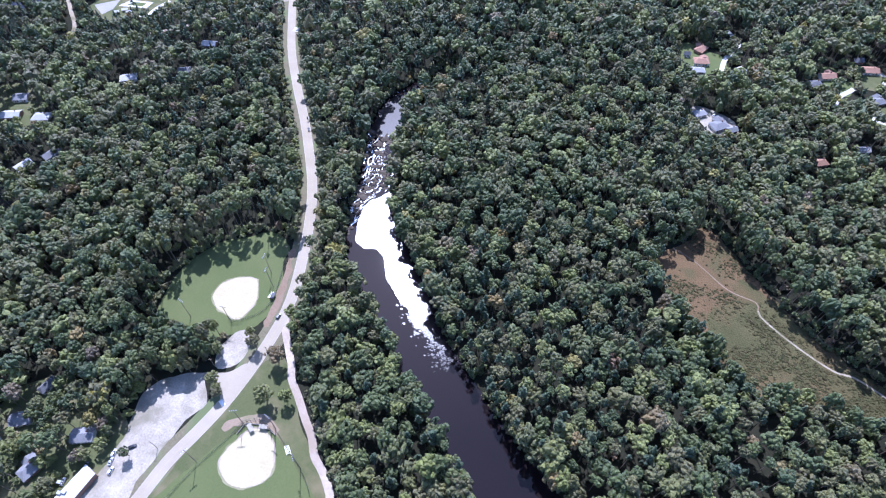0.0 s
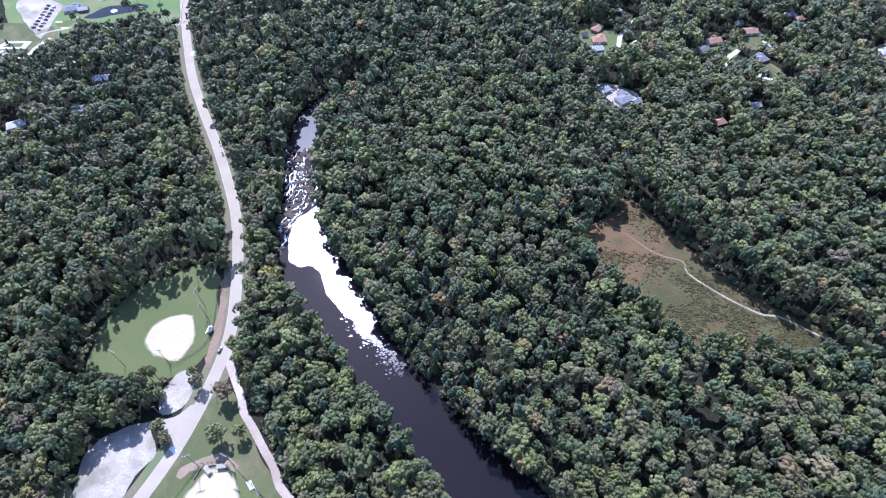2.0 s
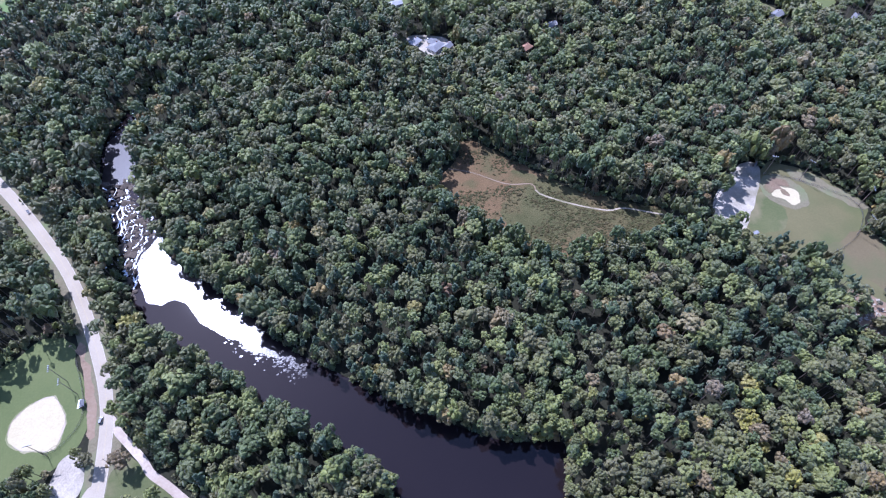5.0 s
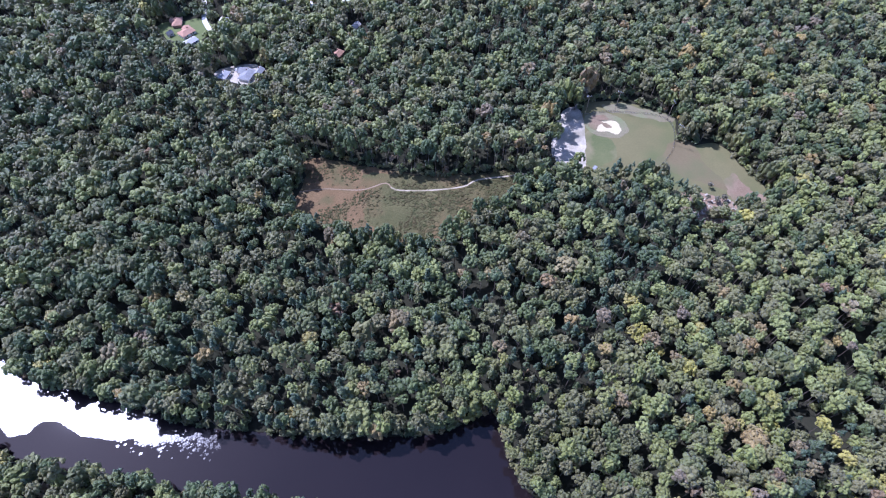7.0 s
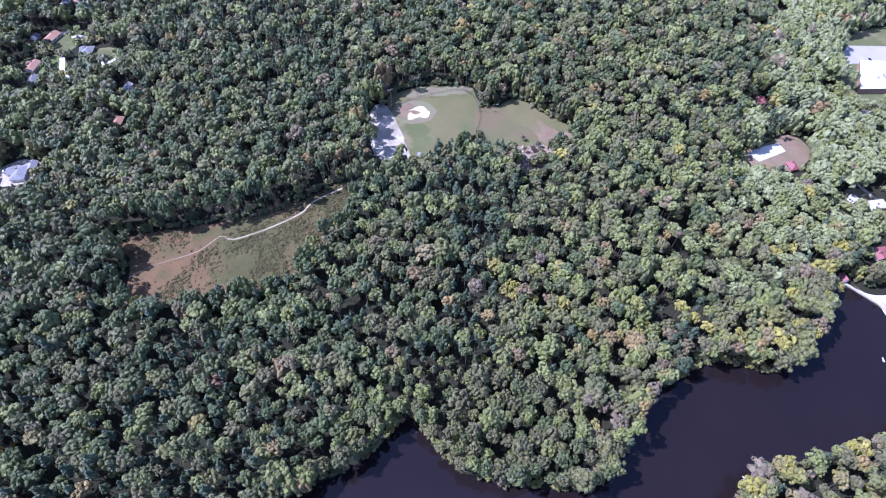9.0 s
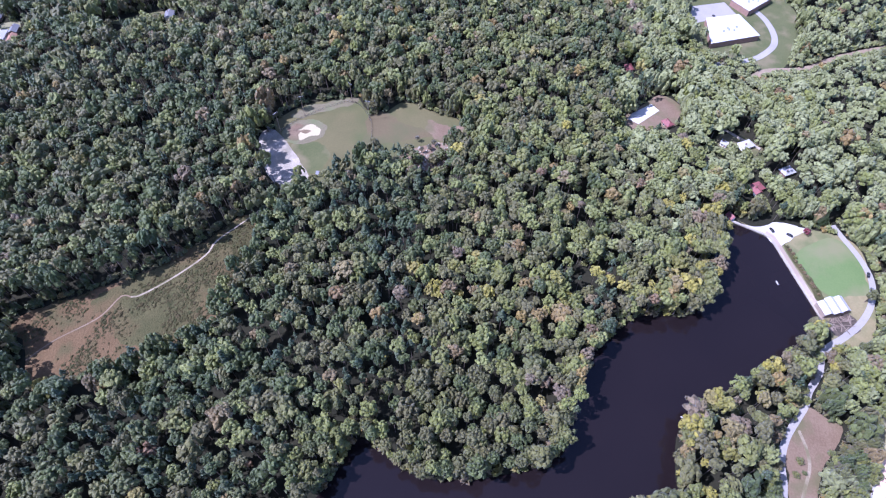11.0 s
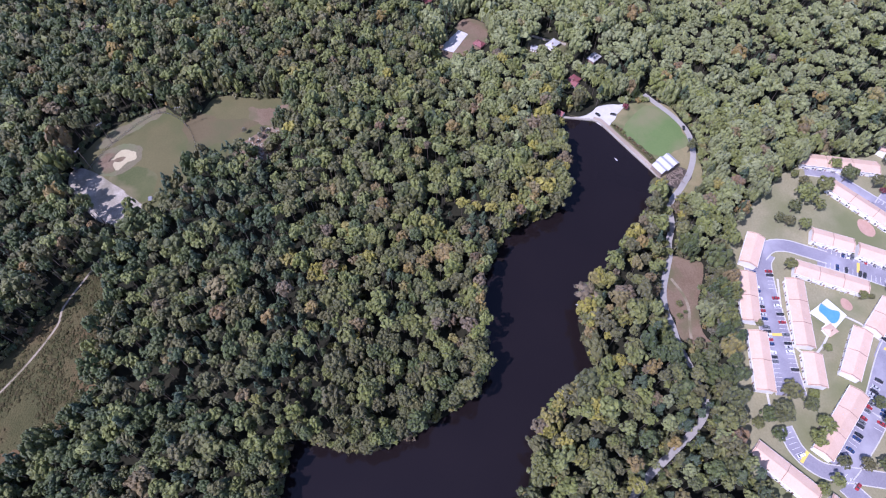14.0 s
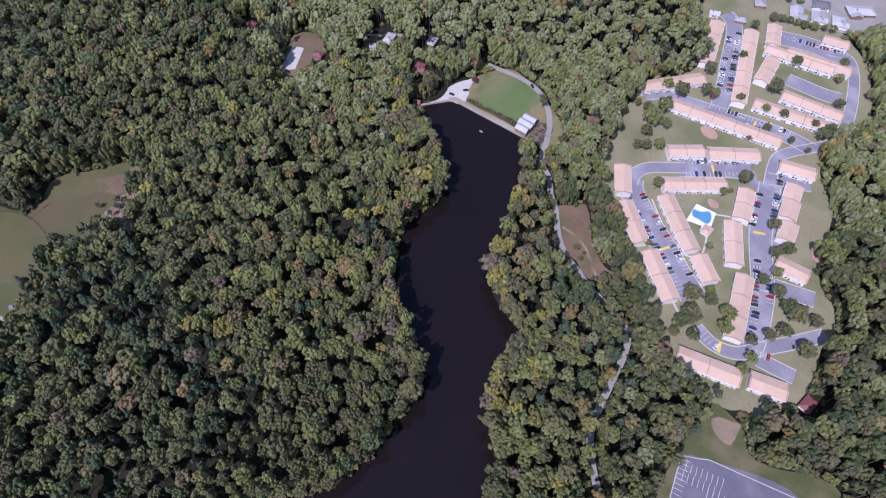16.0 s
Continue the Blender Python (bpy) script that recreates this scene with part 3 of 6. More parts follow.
# ---------- kerbs, stalls and cars ----------
def kerb(name, line, offset, wide=0.6, tall=0.22, mat=None, label="pale concrete kerb", z=0.0):
    d = np.gradient(line, axis=0)
    d /= np.hypot(d[:, 0], d[:, 1])[:, None] + 1e-9
    nrm = np.c_[-d[:, 1], d[:, 0]]
    bm = bmesh.new()
    rows = []
    for o, h in ((offset - wide / 2, 0.0), (offset - wide / 2, tall), (offset + wide / 2, tall), (offset + wide / 2, 0.0)):
        rows.append([bm.verts.new((*q, z + h)) for q in line + nrm * o])
    for a, b in zip(rows, rows[1:]):
        for i in range(len(line) - 1):
            bm.faces.new((a[i], a[i + 1], b[i + 1], b[i]))
    for k in (0, -1):
        bm.faces.new([r[k] for r in rows])
    bmesh.ops.recalc_face_normals(bm, faces=bm.faces)
    return tagged(part(name, bm, mat or M_CONC), label, "kerb", kind="structure")


CAR_PAINTS = [("white", (0.70, 0.70, 0.70)), ("silver", (0.42, 0.43, 0.45)), ("black", (0.02, 0.02, 0.022)), ("dark blue", (0.025, 0.05, 0.13)),
              ("red", (0.30, 0.03, 0.035)), ("grey", (0.13, 0.135, 0.14)), ("black", (0.03, 0.03, 0.03))]
CARS = []


def lofted(bm, sections):
    """A closed hull through cross-sections given as (x, half width, low, high)."""
    rings = [[bm.verts.new(v) for v in ((x, -w, lo), (x, w, lo), (x, w * .93, hi), (x, -w * .93, hi))] for x, w, lo, hi in sections]
    for a, b in zip(rings, rings[1:]):
        for k in range(4):
            bm.faces.new((a[k], a[(k + 1) % 4], b[(k + 1) % 4], b[k]))
    bm.faces.new(rings[0][::-1]); bm.faces.new(rings[-1])
    bmesh.ops.recalc_face_normals(bm, faces=bm.faces)
    return bm


def wheel_mesh():
    bm = bmesh.new()
    tube(bm, (0, -.11, 0), (0, .11, 0), .33, .33, 10)
    return bm


def make_car(k):
    word, c = CAR_PAINTS[k]
    paint = surface("paint_" + word.replace(" ", "_"), c, tuple(x * 1.15 for x in c), 0.25, 0.3, 2.0, spec=0.6)
    van = k in (0, 5)
    car = thing("car", pose(0, 0, -60), f"{word} {'tall utility' if van else 'saloon'} car parked on asphalt", "car", "parked cars")
    body = part("body", lofted(bmesh.new(), [(-2.3, .78, .35, .78), (-2.1, .88, .25, .95), (-.9, .9, .22, 1.0), (.9, .9, .22, .98), (2.0, .86, .25, .84), (2.3, .7, .35, .68)]), paint, car)
    top = 1.78 if van else 1.48
    part("cabin", lofted(bmesh.new(), [(-2.0 if van else -1.6, .76, .9, 1.0), (-1.75 if van else -1.0, .72, .95, top), (.3, .70, .95, top), (1.1, .76, .9, .98)]), M_GLASS, car)
    part("roof", lofted(bmesh.new(), [(-1.72 if van else -.98, .68, top - .02, top + .03), (.3, .66, top - .02, top + .03)]), paint, car)
    for sx in (-1.4, 1.4):
        for sy in (-.82, .82):
            w = part("wheel", wheel_mesh(), M_TYRE, car)
            w.location = (sx, sy, .33)
            part("rim", tube(bmesh.new(), (0, -.115, 0), (0, .115, 0), .20, .20, 6), M_GALV, w, "grey metal rim")
    return car


CARS = [make_car(k) for k in range(len(CAR_PAINTS))]
car_at = random.Random(5)
USED = [False] * len(CARS)


def put_car(x, y, deg, k=None):
    k = car_at.randrange(len(CARS)) if k is None else k
    m = pose(x, y, 0.15, 0, 0, deg)
    if not USED[k]:
        USED[k] = True
        CARS[k].matrix_basis = m
    else:
        copy_thing(CARS[k], m)


LINES = bmesh.new()


def paved(p):
    x, y = np.array([p[0]]), np.array([p[1]])
    return inside(x, y, np.asarray(LOT_S, float))[0] or any(off(x, y, ln)[0] < wd / 2 + .4 for ln, wd in LANES)


def stalls(a, b, deep=5.0, full=0.4, side=1, pitch=2.8):
    """A row of marked stalls from a to b, which lie on its kerb side, opening to one side."""
    a, b = np.array(a, float), np.array(b, float)
    run = np.hypot(*(b - a))
    u = (b - a) / run
    v = np.array([-u[1], u[0]]) * side
    for i in range(int(run / pitch) + 1):
        p = a + u * i * pitch
        q = p + v * deep
        if not (paved(p + v * .5) and paved(q)):
            continue
        c = [p - u * .09, p + u * .09, q + u * .09, q - u * .09]
        LINES.faces.new([LINES.verts.new((*w, 0.165)) for w in c])
        if i < int(run / pitch) and car_at.random() < full:
            m = p + u * pitch / 2 + v * (deep / 2 + .1)
            put_car(*m, math.degrees(math.atan2(v[1], v[0])) + (180 if car_at.random() < .3 else 0) + car_at.uniform(-2, 2))


# ---------- estate roads ----------
LANES = []


def lane(name, pts, wide, z, label, edge=True, mat=None):
    line = curve(pts, 3)
    LANES.append((line, wide))
    ribbon(name, line, wide, z, mat or M_ASPH, label, "road")
    if edge:
        for s in (-1, 1):
            kerb("kerb", line, s * (wide / 2 + .3))
    return line


EST = "bluish grey asphalt drive of the apartment estate"
lane("road_5", [(66, -217), (85, -221), (107, -227), (131, -232), (153, -239), (161, -246)], 17, 0.100, EST)
lane("road_6", [(158, -243), (163, -252), (162, -263), (155, -275), (148, -286)], 9, 0.106, EST)
lane("road_7", [(151, -281), (138, -302), (122, -325)], 16, 0.112, EST)
lane("road_8", [(122, -324), (112, -318), (104, -324)], 7, 0.118, EST, False)
lane("road_9", [(23, -222), (28, -231), (40, -249), (51, -262), (77, -287), (92, -308), (106, -327)], 14, 0.124, EST)
lane("road_30", [(72, -284), (80, -293), (92, -309), (104, -327)], 20, 0.121, EST, False)
lane("road_10", [(105, -325), (116, -341), (121, -352), (119, -365), (114, -380), (110, -396), (115, -414), (128, -438), (150, -468), (168, -482), (182, -474)], 8, 0.130, EST)
lane("road_11", [(113, -378), (137, -370), (170, -350), (192, -336), (214, -322)], 13, 0.136, EST)
lane("road_12", [(178, -347), (196, -372), (215, -395), (238, -424), (252, -436), (262, -438)], 13, 0.142, EST)
lane("road_13", [(50, -204), (36, -205), (25, -213), (20, -226), (13, -246), (6, -268)], 8, 0.148, EST)
lane("road_14", [(176, -420), (151, -430), (138, -438)], 14, 0.106, EST)
lane("road_15", [(170, -478), (196, -468), (222, -448)], 18, 0.100, EST)
lane("road_16", [(52, -262), (26, -281)], 11, 0.106, "dark asphalt parking bay between trees")
lane("road_17", [(110, -330), (90, -350)], 10, 0.112, EST)
lane("road_18", [(16, -221), (-3, -231)], 9, 0.106, EST)
lane("road_19", [(220, -309), (212, -330)], 9, 0.100, EST)

for a, b, side, full in (((70, -210), (150, -230), -1, .55), ((78, -228.5), (148, -246), 1, .45), ((154, -293), (133, -325), -1, .5), ((141, -281), (121, -314), 1, .45),
                         ((44, -243), (68, -271), -1, .55), ((106, -313), (88, -286), 1, .5), ((30, -226), (42, -243), -1, .7), ((37, -257), (50, -271), 1, .4), ((103, -337), (79, -304), -1, .65),
                         ((136, -363), (205, -321), -1, .6), ((132, -380), (186, -349), 1, .4), ((186, -369), (236, -431), 1, .5), ((196, -361), (240, -417), -1, .6),
                         ((22, -238), (30, -253), 1, .2), ((49, -201), (32, -203), 1, .45), ((178, -428), (140, -446), 1, .5), ((175, -413), (150, -422), -1, .5),
                         ((172, -487), (220, -457), 1, .5), ((49, -268), (26, -286), 1, .15), ((107, -336), (90, -354), 1, .2), ((18, -221), (-4, -235), 1, .25)):
    stalls(a, b, 5.0, full, side)
stalls((-6, -150), (-46, -177), 5, .0, 1)
stalls((-10, -140), (-28, -152), 5, .0, 1)
stalls((-10, -139), (-28, -151), 5, .0, -1)
stalls((-26, -140), (-52, -157), 5, .0, 1)
stalls((-4, -143), (-16, -124), 5, .0, 1)
tagged(part("parking_line", LINES, M_PAINT), "white painted stall lines on asphalt", "marking", kind="stuff")
for x, y, deg in ((33, -207, 36), (103, -226.5, -12), (80, -289, -44), (137, -302, 58), (153, -360, 31)):
    bm = boxed(-.9, -4.0, 0, .9, 4.0, .10)
    ob = tagged(part("speed_hump", bm, M_YELLOW), "yellow painted speed hump across the drive", "speed hump", "speed humps")
    ob.matrix_basis = pose(x, y, 0.15, 0, 0, deg)
kerb("kerb", np.array([(-16, -124), (-3, -144), (-10, -152), (-12, -155), (-52, -182)], float), 0, 0.5)


# ---------- buildings ----------
WIN = bmesh.new()
block(WIN, -.62, -.05, -.75, .62, .05, .75)
WIN_ME = bpy.data.meshes.new("window"); WIN.to_mesh(WIN_ME); WIN.free(); WIN_ME.materials.append(M_GLASS)
FRAME_BM = bmesh.new()
for q in ((-.74, -.08, -.87, -.62, .08, .87), (.62, -.08, -.87, .74, .08, .87), (-.62, -.08, -.87, .62, .08, -.75), (-.62, -.08, .75, .62, .08, .87)):
    block(FRAME_BM, *q)
FRAME_ME = bpy.data.meshes.new("window"); FRAME_BM.to_mesh(FRAME_ME); FRAME_BM.free(); FRAME_ME.materials.append(M_PAINT)


def window(t):
    w = new("window", FRAME_ME)
    w.parent = t
    p = new("pane", WIN_ME)
    p.parent = w
    return w


DOOR_BM = boxed(-.5, -.06, 0, .5, .06, 2.05)
DOOR_ME = bpy.data.meshes.new("door"); DOOR_BM.to_mesh(DOOR_ME); DOOR_BM.free(); DOOR_ME.materials.append(M_BRICK)


def gable(length, width, wall, rise):
    bm = bmesh.new()
    x, y = length / 2, width / 2
    lo = [bm.verts.new(v) for v in ((-x, -y, 0), (x, -y, 0), (x, y, 0), (-x, y, 0))]
    hi = [bm.verts.new(v) for v in ((-x, -y, wall), (x, -y, wall), (x, y, wall), (-x, y, wall))]
    ri = [bm.verts.new(v) for v in ((-x, 0, wall + rise - .06), (x, 0, wall + rise - .06))]
    bm.faces.new((lo[0], lo[1], hi[1], hi[0])); bm.faces.new((lo[2], lo[3], hi[3], hi[2]))
    bm.faces.new((lo[1], lo[2], hi[2], ri[1], hi[1])); bm.faces.new((lo[3], lo[0], hi[0], ri[0], hi[3]))
    bm.faces.new(lo[::-1])
    return bm


def gable_roof(length, width, wall, rise, over=.55, thick=.22, hip=0.0):
    bm = bmesh.new()
    x, y = length / 2 + over, width / 2 + over
    e, t = wall - over * rise / (width / 2), wall + rise
    for dz, flip in ((0, True), (thick, False)):
        v = [bm.verts.new(p) for p in ((-x, -y, e + dz), (x, -y, e + dz), (x, y, e + dz), (-x, y, e + dz), (-x + hip, 0, t + dz), (x - hip, 0, t + dz))]
        fs = [(0, 1, 5, 4), (2, 3, 4, 5)] + ([(1, 2, 5), (3, 0, 4)] if hip else [])
        for f in fs:
            bm.faces.new([v[i] for i in (f[::-1] if flip else f)])
        if flip:
            low = v
        else:
            ring = (0, 1, 2, 3) if hip else (0, 1, 5, 2, 3, 4)
            for a, b in zip(ring, ring[1:] + ring[:1]):
                bm.faces.new((low[a], low[b], v[b], v[a]))
    bmesh.ops.recalc_face_normals(bm, faces=bm.faces)
    return bm


def glaze(t, length, width, floors, gap, wallz=1.5):
    for s in (-1, 1):
        k = max(1, int(length / gap))
        for i in range(k):
            x = -length / 2 + (i + .5) * length / k
            for f in range(floors):
                w = window(t)
                w.location = (x + .8, s * (width / 2 + .02), wallz + f * 2.7)
            d = new("door", DOOR_ME)
            d.parent = t
            d.location = (x - 1.2, s * (width / 2 + .03), 0.05)


def row_house(x, y, length, deg, width=10.4, wall=5.0, rise=1.5):
    t = thing("apartment_building", pose(x, y, 0, 0, 0, deg), "long pale-sided apartment building with a salmon shingle roof", "building", "apartment buildings")
    part("wall", gable(length, width, wall, rise), M_WALL, t)
    roof = part("roof", gable_roof(length, width, wall, rise), M_ROOF, t, "salmon pink shingle roof")
    for sy in (-1, 1):
        g = part("gutter", boxed(-length / 2 - .5, -.16, 0, length / 2 + .5, .16, .2, bevel=.03), M_PAINT, t, "white eaves gutter")
        g.location = (0, sy * (width / 2 + .66), wall - .16 - .55 * rise / (width / 2))
    units = max(1, round(length / 17))
    for i in range(units + 1):
        px = -length / 2 + i * length / units
        bm = bmesh.new()
        for s in (-1, 1):
            a, b = Vector((px, 0, wall + rise + .30)), Vector((px, s * (width / 2 + .4), wall + .18))
            vs = [bm.verts.new(a + Vector((-.16, 0, 0))), bm.verts.new(a + Vector((.16, 0, 0))), bm.verts.new(b + Vector((.16, 0, 0))), bm.verts.new(b + Vector((-.16, 0, 0)))]
            ws = [bm.verts.new(v.co - Vector((0, 0, .3))) for v in vs]
            bm.faces.new(vs if s > 0 else vs[::-1])
            for k in range(4):
                bm.faces.new((vs[k], vs[(k + 1) % 4], ws[(k + 1) % 4], ws[k]))
        bmesh.ops.recalc_face_normals(bm, faces=bm.faces)
        part("coping", bm, M_BRICK, t, "dark coping of a fire wall")
    for k in range(max(2, int(length / 8))):
        vent = part("roof_vent", tube(bmesh.new(), (0, 0, 0), (0, 0, .6), .18, .18, 6), M_GALV, t)
        vent.location = (-length / 2 + (k + .5) * 8, 1.6 if k % 2 else -1.8, wall + rise * .62)
    glaze(t, length, width, 2, 6.5)
    for i in range(max(2, int(length / 8.5))):
        pch = part("porch", boxed(-1.6, 0, 2.45, 1.6, 1.5, 2.6), M_CONC, t, "pale porch canopy on two posts")
        for sx in (-1.5, 1.38):
            part("post", boxed(sx, 1.36, 0, sx + .12, 1.48, 2.45), M_PAINT, pch)
        pch.location = (-length / 2 + (i + .5) * length / max(2, int(length / 8.5)), width / 2, 0)
    return t


for x, y, ln, deg in ((161, -237, 25, 142), (129, -219, 35, 159), (88, -207, 37, 161), (113, -245, 46, 160), (77, -235, 20, 160), (132, -277, 44, 58),
                      (158, -293, 26, 59), (138, -321, 36, 56), (165, -338, 84, 30), (218, -333, 54, 70), (237, -395, 58, 126), (202, -398, 92, 128),
                      (217, -446, 27, 129), (189, -409, 32, 115), (184, -483, 20, 34), (143, -408, 45, 26), (144, -387, 56, 31),
                      (104, -349, 24, 36), (91, -330, 15, 120), (82, -317, 17, 120), (70, -302, 16, 120), (101, -294, 27, 126), (82, -265, 34, 137), (46, -234, 47, 126), (48, -282, 20, 25),
                      (27, -190, 36, 35), (1, -211, 20, 36)):
    row_house(x, y, ln, deg)
row_house(185, -441, 54, 29, 11)
row_house(175, -452, 50, 29, 11)


def house(x, y, length, width, deg, roof, wall, word, hip=0.0, rise=1.9, tall=2.9, wing=0.0):
    t = thing("house", pose(x, y, 0, 0, 0, deg), f"single-storey house with {word}", "house", "houses")
    part("wall", gable(length, width, tall, rise if not hip else .1), wall, t)
    r = part("roof", gable_roof(length, width, tall, rise, hip=hip), roof, t)
    ch = part("chimney", boxed(-.4, -.3, tall, .4, .3, tall + rise + .9), M_BRICK, t)
    ch.location = (length * .22, width * .15, 0)
    if wing:
        w = part("wing", gable(wing, width * .8, tall, rise * .8), wall, t)
        w.matrix_basis = pose(length * .25, width * .6, -.01, 0, 0, 90)
        w = part("wing_roof", gable_roof(wing, width * .8, tall, rise * .8), roof, t)
        w.matrix_basis = pose(length * .25, width * .6, 0.01, 0, 0, 90)
    glaze(t, length, width, 1, 5.0, 1.6)
    return t


GREY, BROWN, WHITE, RED = (M_GREYROOF, "grey shingles"), (M_BROWNROOF, "brown shingles"), (M_PALEROOF, "a pale metal roof"), (M_REDROOF, "a red metal roof")
HOUSES = [(-270, 76, 10, 5, 75, GREY, 0), (-230, 55, 12, 8, 20, GREY, 0), (-247, 31, 11, 8, 70, GREY, 3), (-271, 54, 11, 8, 30, GREY, 0), (-281, 36, 13, 9, 10, BROWN, 0), (-464, 281, 15, 9, 20, WHITE, 0),
          (-472, 303, 12, 9, 20, GREY, 0), (-437, 285, 14, 9, 15, WHITE, 0), (-350, 419, 13, 8, 10, WHITE, 0), (-396, 352, 14, 9, 30, WHITE, 0), (-352, 375, 10, 8, 20, GREY, 0), (-399, 248, 13, 8, 70, GREY, 0),
          (-412, 231, 12, 8, 70, WHITE, 0), (386, -166, 11, 7, 125, WHITE, 0), (384, -149, 5, 4, 60, WHITE, 0), (363, -195, 10, 7, 125, WHITE, 0), (340, -170, 10, 7, 125, RED, 3), (-18, -224, 9, 6, 100, RED, 0),
          (398, -104, 8, 6, 40, RED, 0), (466, -70, 8, 6, 20, RED, 0), (306, -149, 5, 4, 40, RED, 0), (110, 532, 12, 8, 60, BROWN, 3), (97, 520, 5, 4, 10, GREY, 0), (110, 512, 13, 9, 10, BROWN, 3),
          (107, 497, 12, 7, 10, WHITE, 0), (145, 507, 8, 7, 40, WHITE, 0), (125, 423, 14, 10, 35, GREY, 6), (109, 435, 10, 7, 35, WHITE, 0), (135, 420, 8, 6, 35, GREY, 0), (202, 398, 10, 7, 25, BROWN, 0),
          (237, 422, 9, 6, 20, WHITE, 0), (221, 518, 13, 8, 20, BROWN, 3), (209, 503, 11, 8, 20, GREY, 0), (260, 537, 13, 9, 10, BROWN, 0), (259, 491, 12, 9, 30, GREY, 3), (251, 550, 9, 6, 20, GREY, 0),
          (380, 512, 15, 8, 20, WHITE, 0), (378, 499, 11, 7, 20, BROWN, 0), (391, 506, 11, 7, 20, GREY, 0), (405, 534, 10, 7, 20, GREY, 0), (308, 570, 10, 7, 20, WHITE, 0), (315, 563, 8, 6, 20, BROWN, 0),
          (321, 542, 6, 5, 20, WHITE, 0), (364, 526, 8, 6, 10, WHITE, 0), (-433, 531, 14, 10, 20, GREY, 4), (-420, 531, 9, 7, 20, WHITE, 0), (259, -475, 19, 9, 137, WHITE, 0), (256, -516, 20, 11, 110, WHITE, 5),
          (229, -488, 16, 10, 130, WHITE, 4), (216, -500, 14, 10, 130, WHITE, 3), (202, -510, 14, 10, 130, WHITE, 3), (226, -516, 14, 10, 40, GREY, 3), (202, -538, 22, 12, 55, WHITE, 4), (266, -427, 8, 6, 40, WHITE, 0),
          (248, -440, 9, 6, 40, WHITE, 0), (512, 397, 12, 8, 30, WHITE, 0), (516, 348, 11, 7, 30, GREY, 0), (447, 374, 11, 8, 20, GREY, 0)]
for x, y, ln, w, deg, (mat, word), wing in HOUSES:
    house(x, y, ln, w, deg, mat, M_WALL if (x * 7 + y) % 3 else M_BRICK, word, 0.0 if (x + y) % 2 else w * .45, wing=wing)
BARE = [(x, y, ln * .5 + (1.0 if x < -200 and y < 100 else 3.5)) for x, y, ln, *_ in HOUSES]
BARE += [(x, y, 7) for x, y in ((-180, 112), (-168, 122), (-172, 100), (236, -208), (246, -218), (228, -206), (222, -216), (130, 515), (140, 560), (235, 500), (254, 517), (262, 526), (281, 527), (252, 510), (240, 490))]


def flat_building(name, corners, tall, label):
    t = thing(name, pose(0, 0, 0), label, "building")
    c = np.array(corners, float)
    m = c.mean(0)
    t.location = (m[0], m[1], 0)
    def prism(k, z0, z1):
        bm = bmesh.new()
        f = bm.faces.new([bm.verts.new((*(p - m) * k, z0)) for p in c])
        if f.normal.z > 0:
            f.normal_flip()
        r = bmesh.ops.extrude_face_region(bm, geom=[f])
        for v in r["geom"]:
            if isinstance(v, bmesh.types.BMVert):
                v.co.z = z1
        bmesh.ops.recalc_face_normals(bm, faces=bm.faces)
        return bm
    part("wall", prism(.985, 0, tall - .3), M_BRICK, t, "brown brick wall")
    part("roof", prism(1.0, tall - .3, tall), M_WHITEROOF, t, "flat white membrane roof")
    rr = random.Random(3)
    for _ in range(5):
        u = part("roof_unit", boxed(-1.2, -.9, tall, 1.2, .9, tall + 1.1, bevel=.08), M_GALV, t)
        u.location = (rr.uniform(-8, 8), rr.uniform(-8, 8), 0)
    return t


flat_building("school_building", [(556, -140), (570, -172), (538, -189), (514, -143)], 6.0, "low wide school building with a flat white roof")
flat_building("school_annex", [(594, -166), (627, -196), (607, -207), (577, -182)], 6.5, "low building with a flat white roof")
flat_building("roadside_store", [(-217, 41), (-209, 38), (-216, 6), (-226, 9)], 4.5, "long low store with a flat white roof")
patch("parking_lot_6", [(546, -123), (584, -130), (599, -162), (580, -172), (572, -172), (558, -137)], 0.09, M_LANE, "grey asphalt lot beside a school", "parking lot")
lane("road_20", [(490, -146), (500, -170), (514, -190), (540, -205), (575, -200), (610, -178)], 6, 0.11, "grey drive round the school", False, M_LANE)
patch("parking_lot_7", [(400, -69), (422, -91), (415, -98), (394, -81)], 0.10, M_CONC, "white gravel parking pad in the woods", "parking lot")
lane("road_21", [(404, -136), (406, -146), (397, -160), (386, -178)], 3, 0.09, "pale gravel drive to a cabin", False, M_GRAVEL)
lane("road_22", [(135, 574), (141, 564), (146, 553), (139, 538), (132, 522), (129, 505)], 4.5, 0.10, "pale concrete lane among houses", False, M_CONC)
lane("road_23", [(243, 508), (240, 504), (229, 492), (223, 477)], 4.5, 0.10, "pale concrete lane among houses", False, M_CONC)
lane("road_27", [(268, 540), (274, 531), (270, 524), (277, 513)], 3.5, 0.105, "pale concrete driveway", False, M_CONC)
lane("road_28", [(246, 482), (262, 476), (253, 467), (272, 461)], 3.0, 0.105, "pale concrete driveway", False, M_CONC)
patch("parking_lot_8", [(624, -160), (641, -192), (592, -192), (581, -174), (596, -164)], 0.085, M_CONC, "white concrete yard beside a school", "parking lot")
lane("road_24", [(-268, 466), (-283, 466)], 7.0, 0.11, "pale concrete drive joining the highway", False, M_CONC)
smooth_patch("road_25", curve([(-181, 109), (-169, 113), (-161, 121), (-155, 112), (-159, 100), (-164, 95), (-169, 101), (-175, 106)], 2, True), 0.085, M_ROAD, "pale asphalt apron where a lot joins the highway", "road", .2)

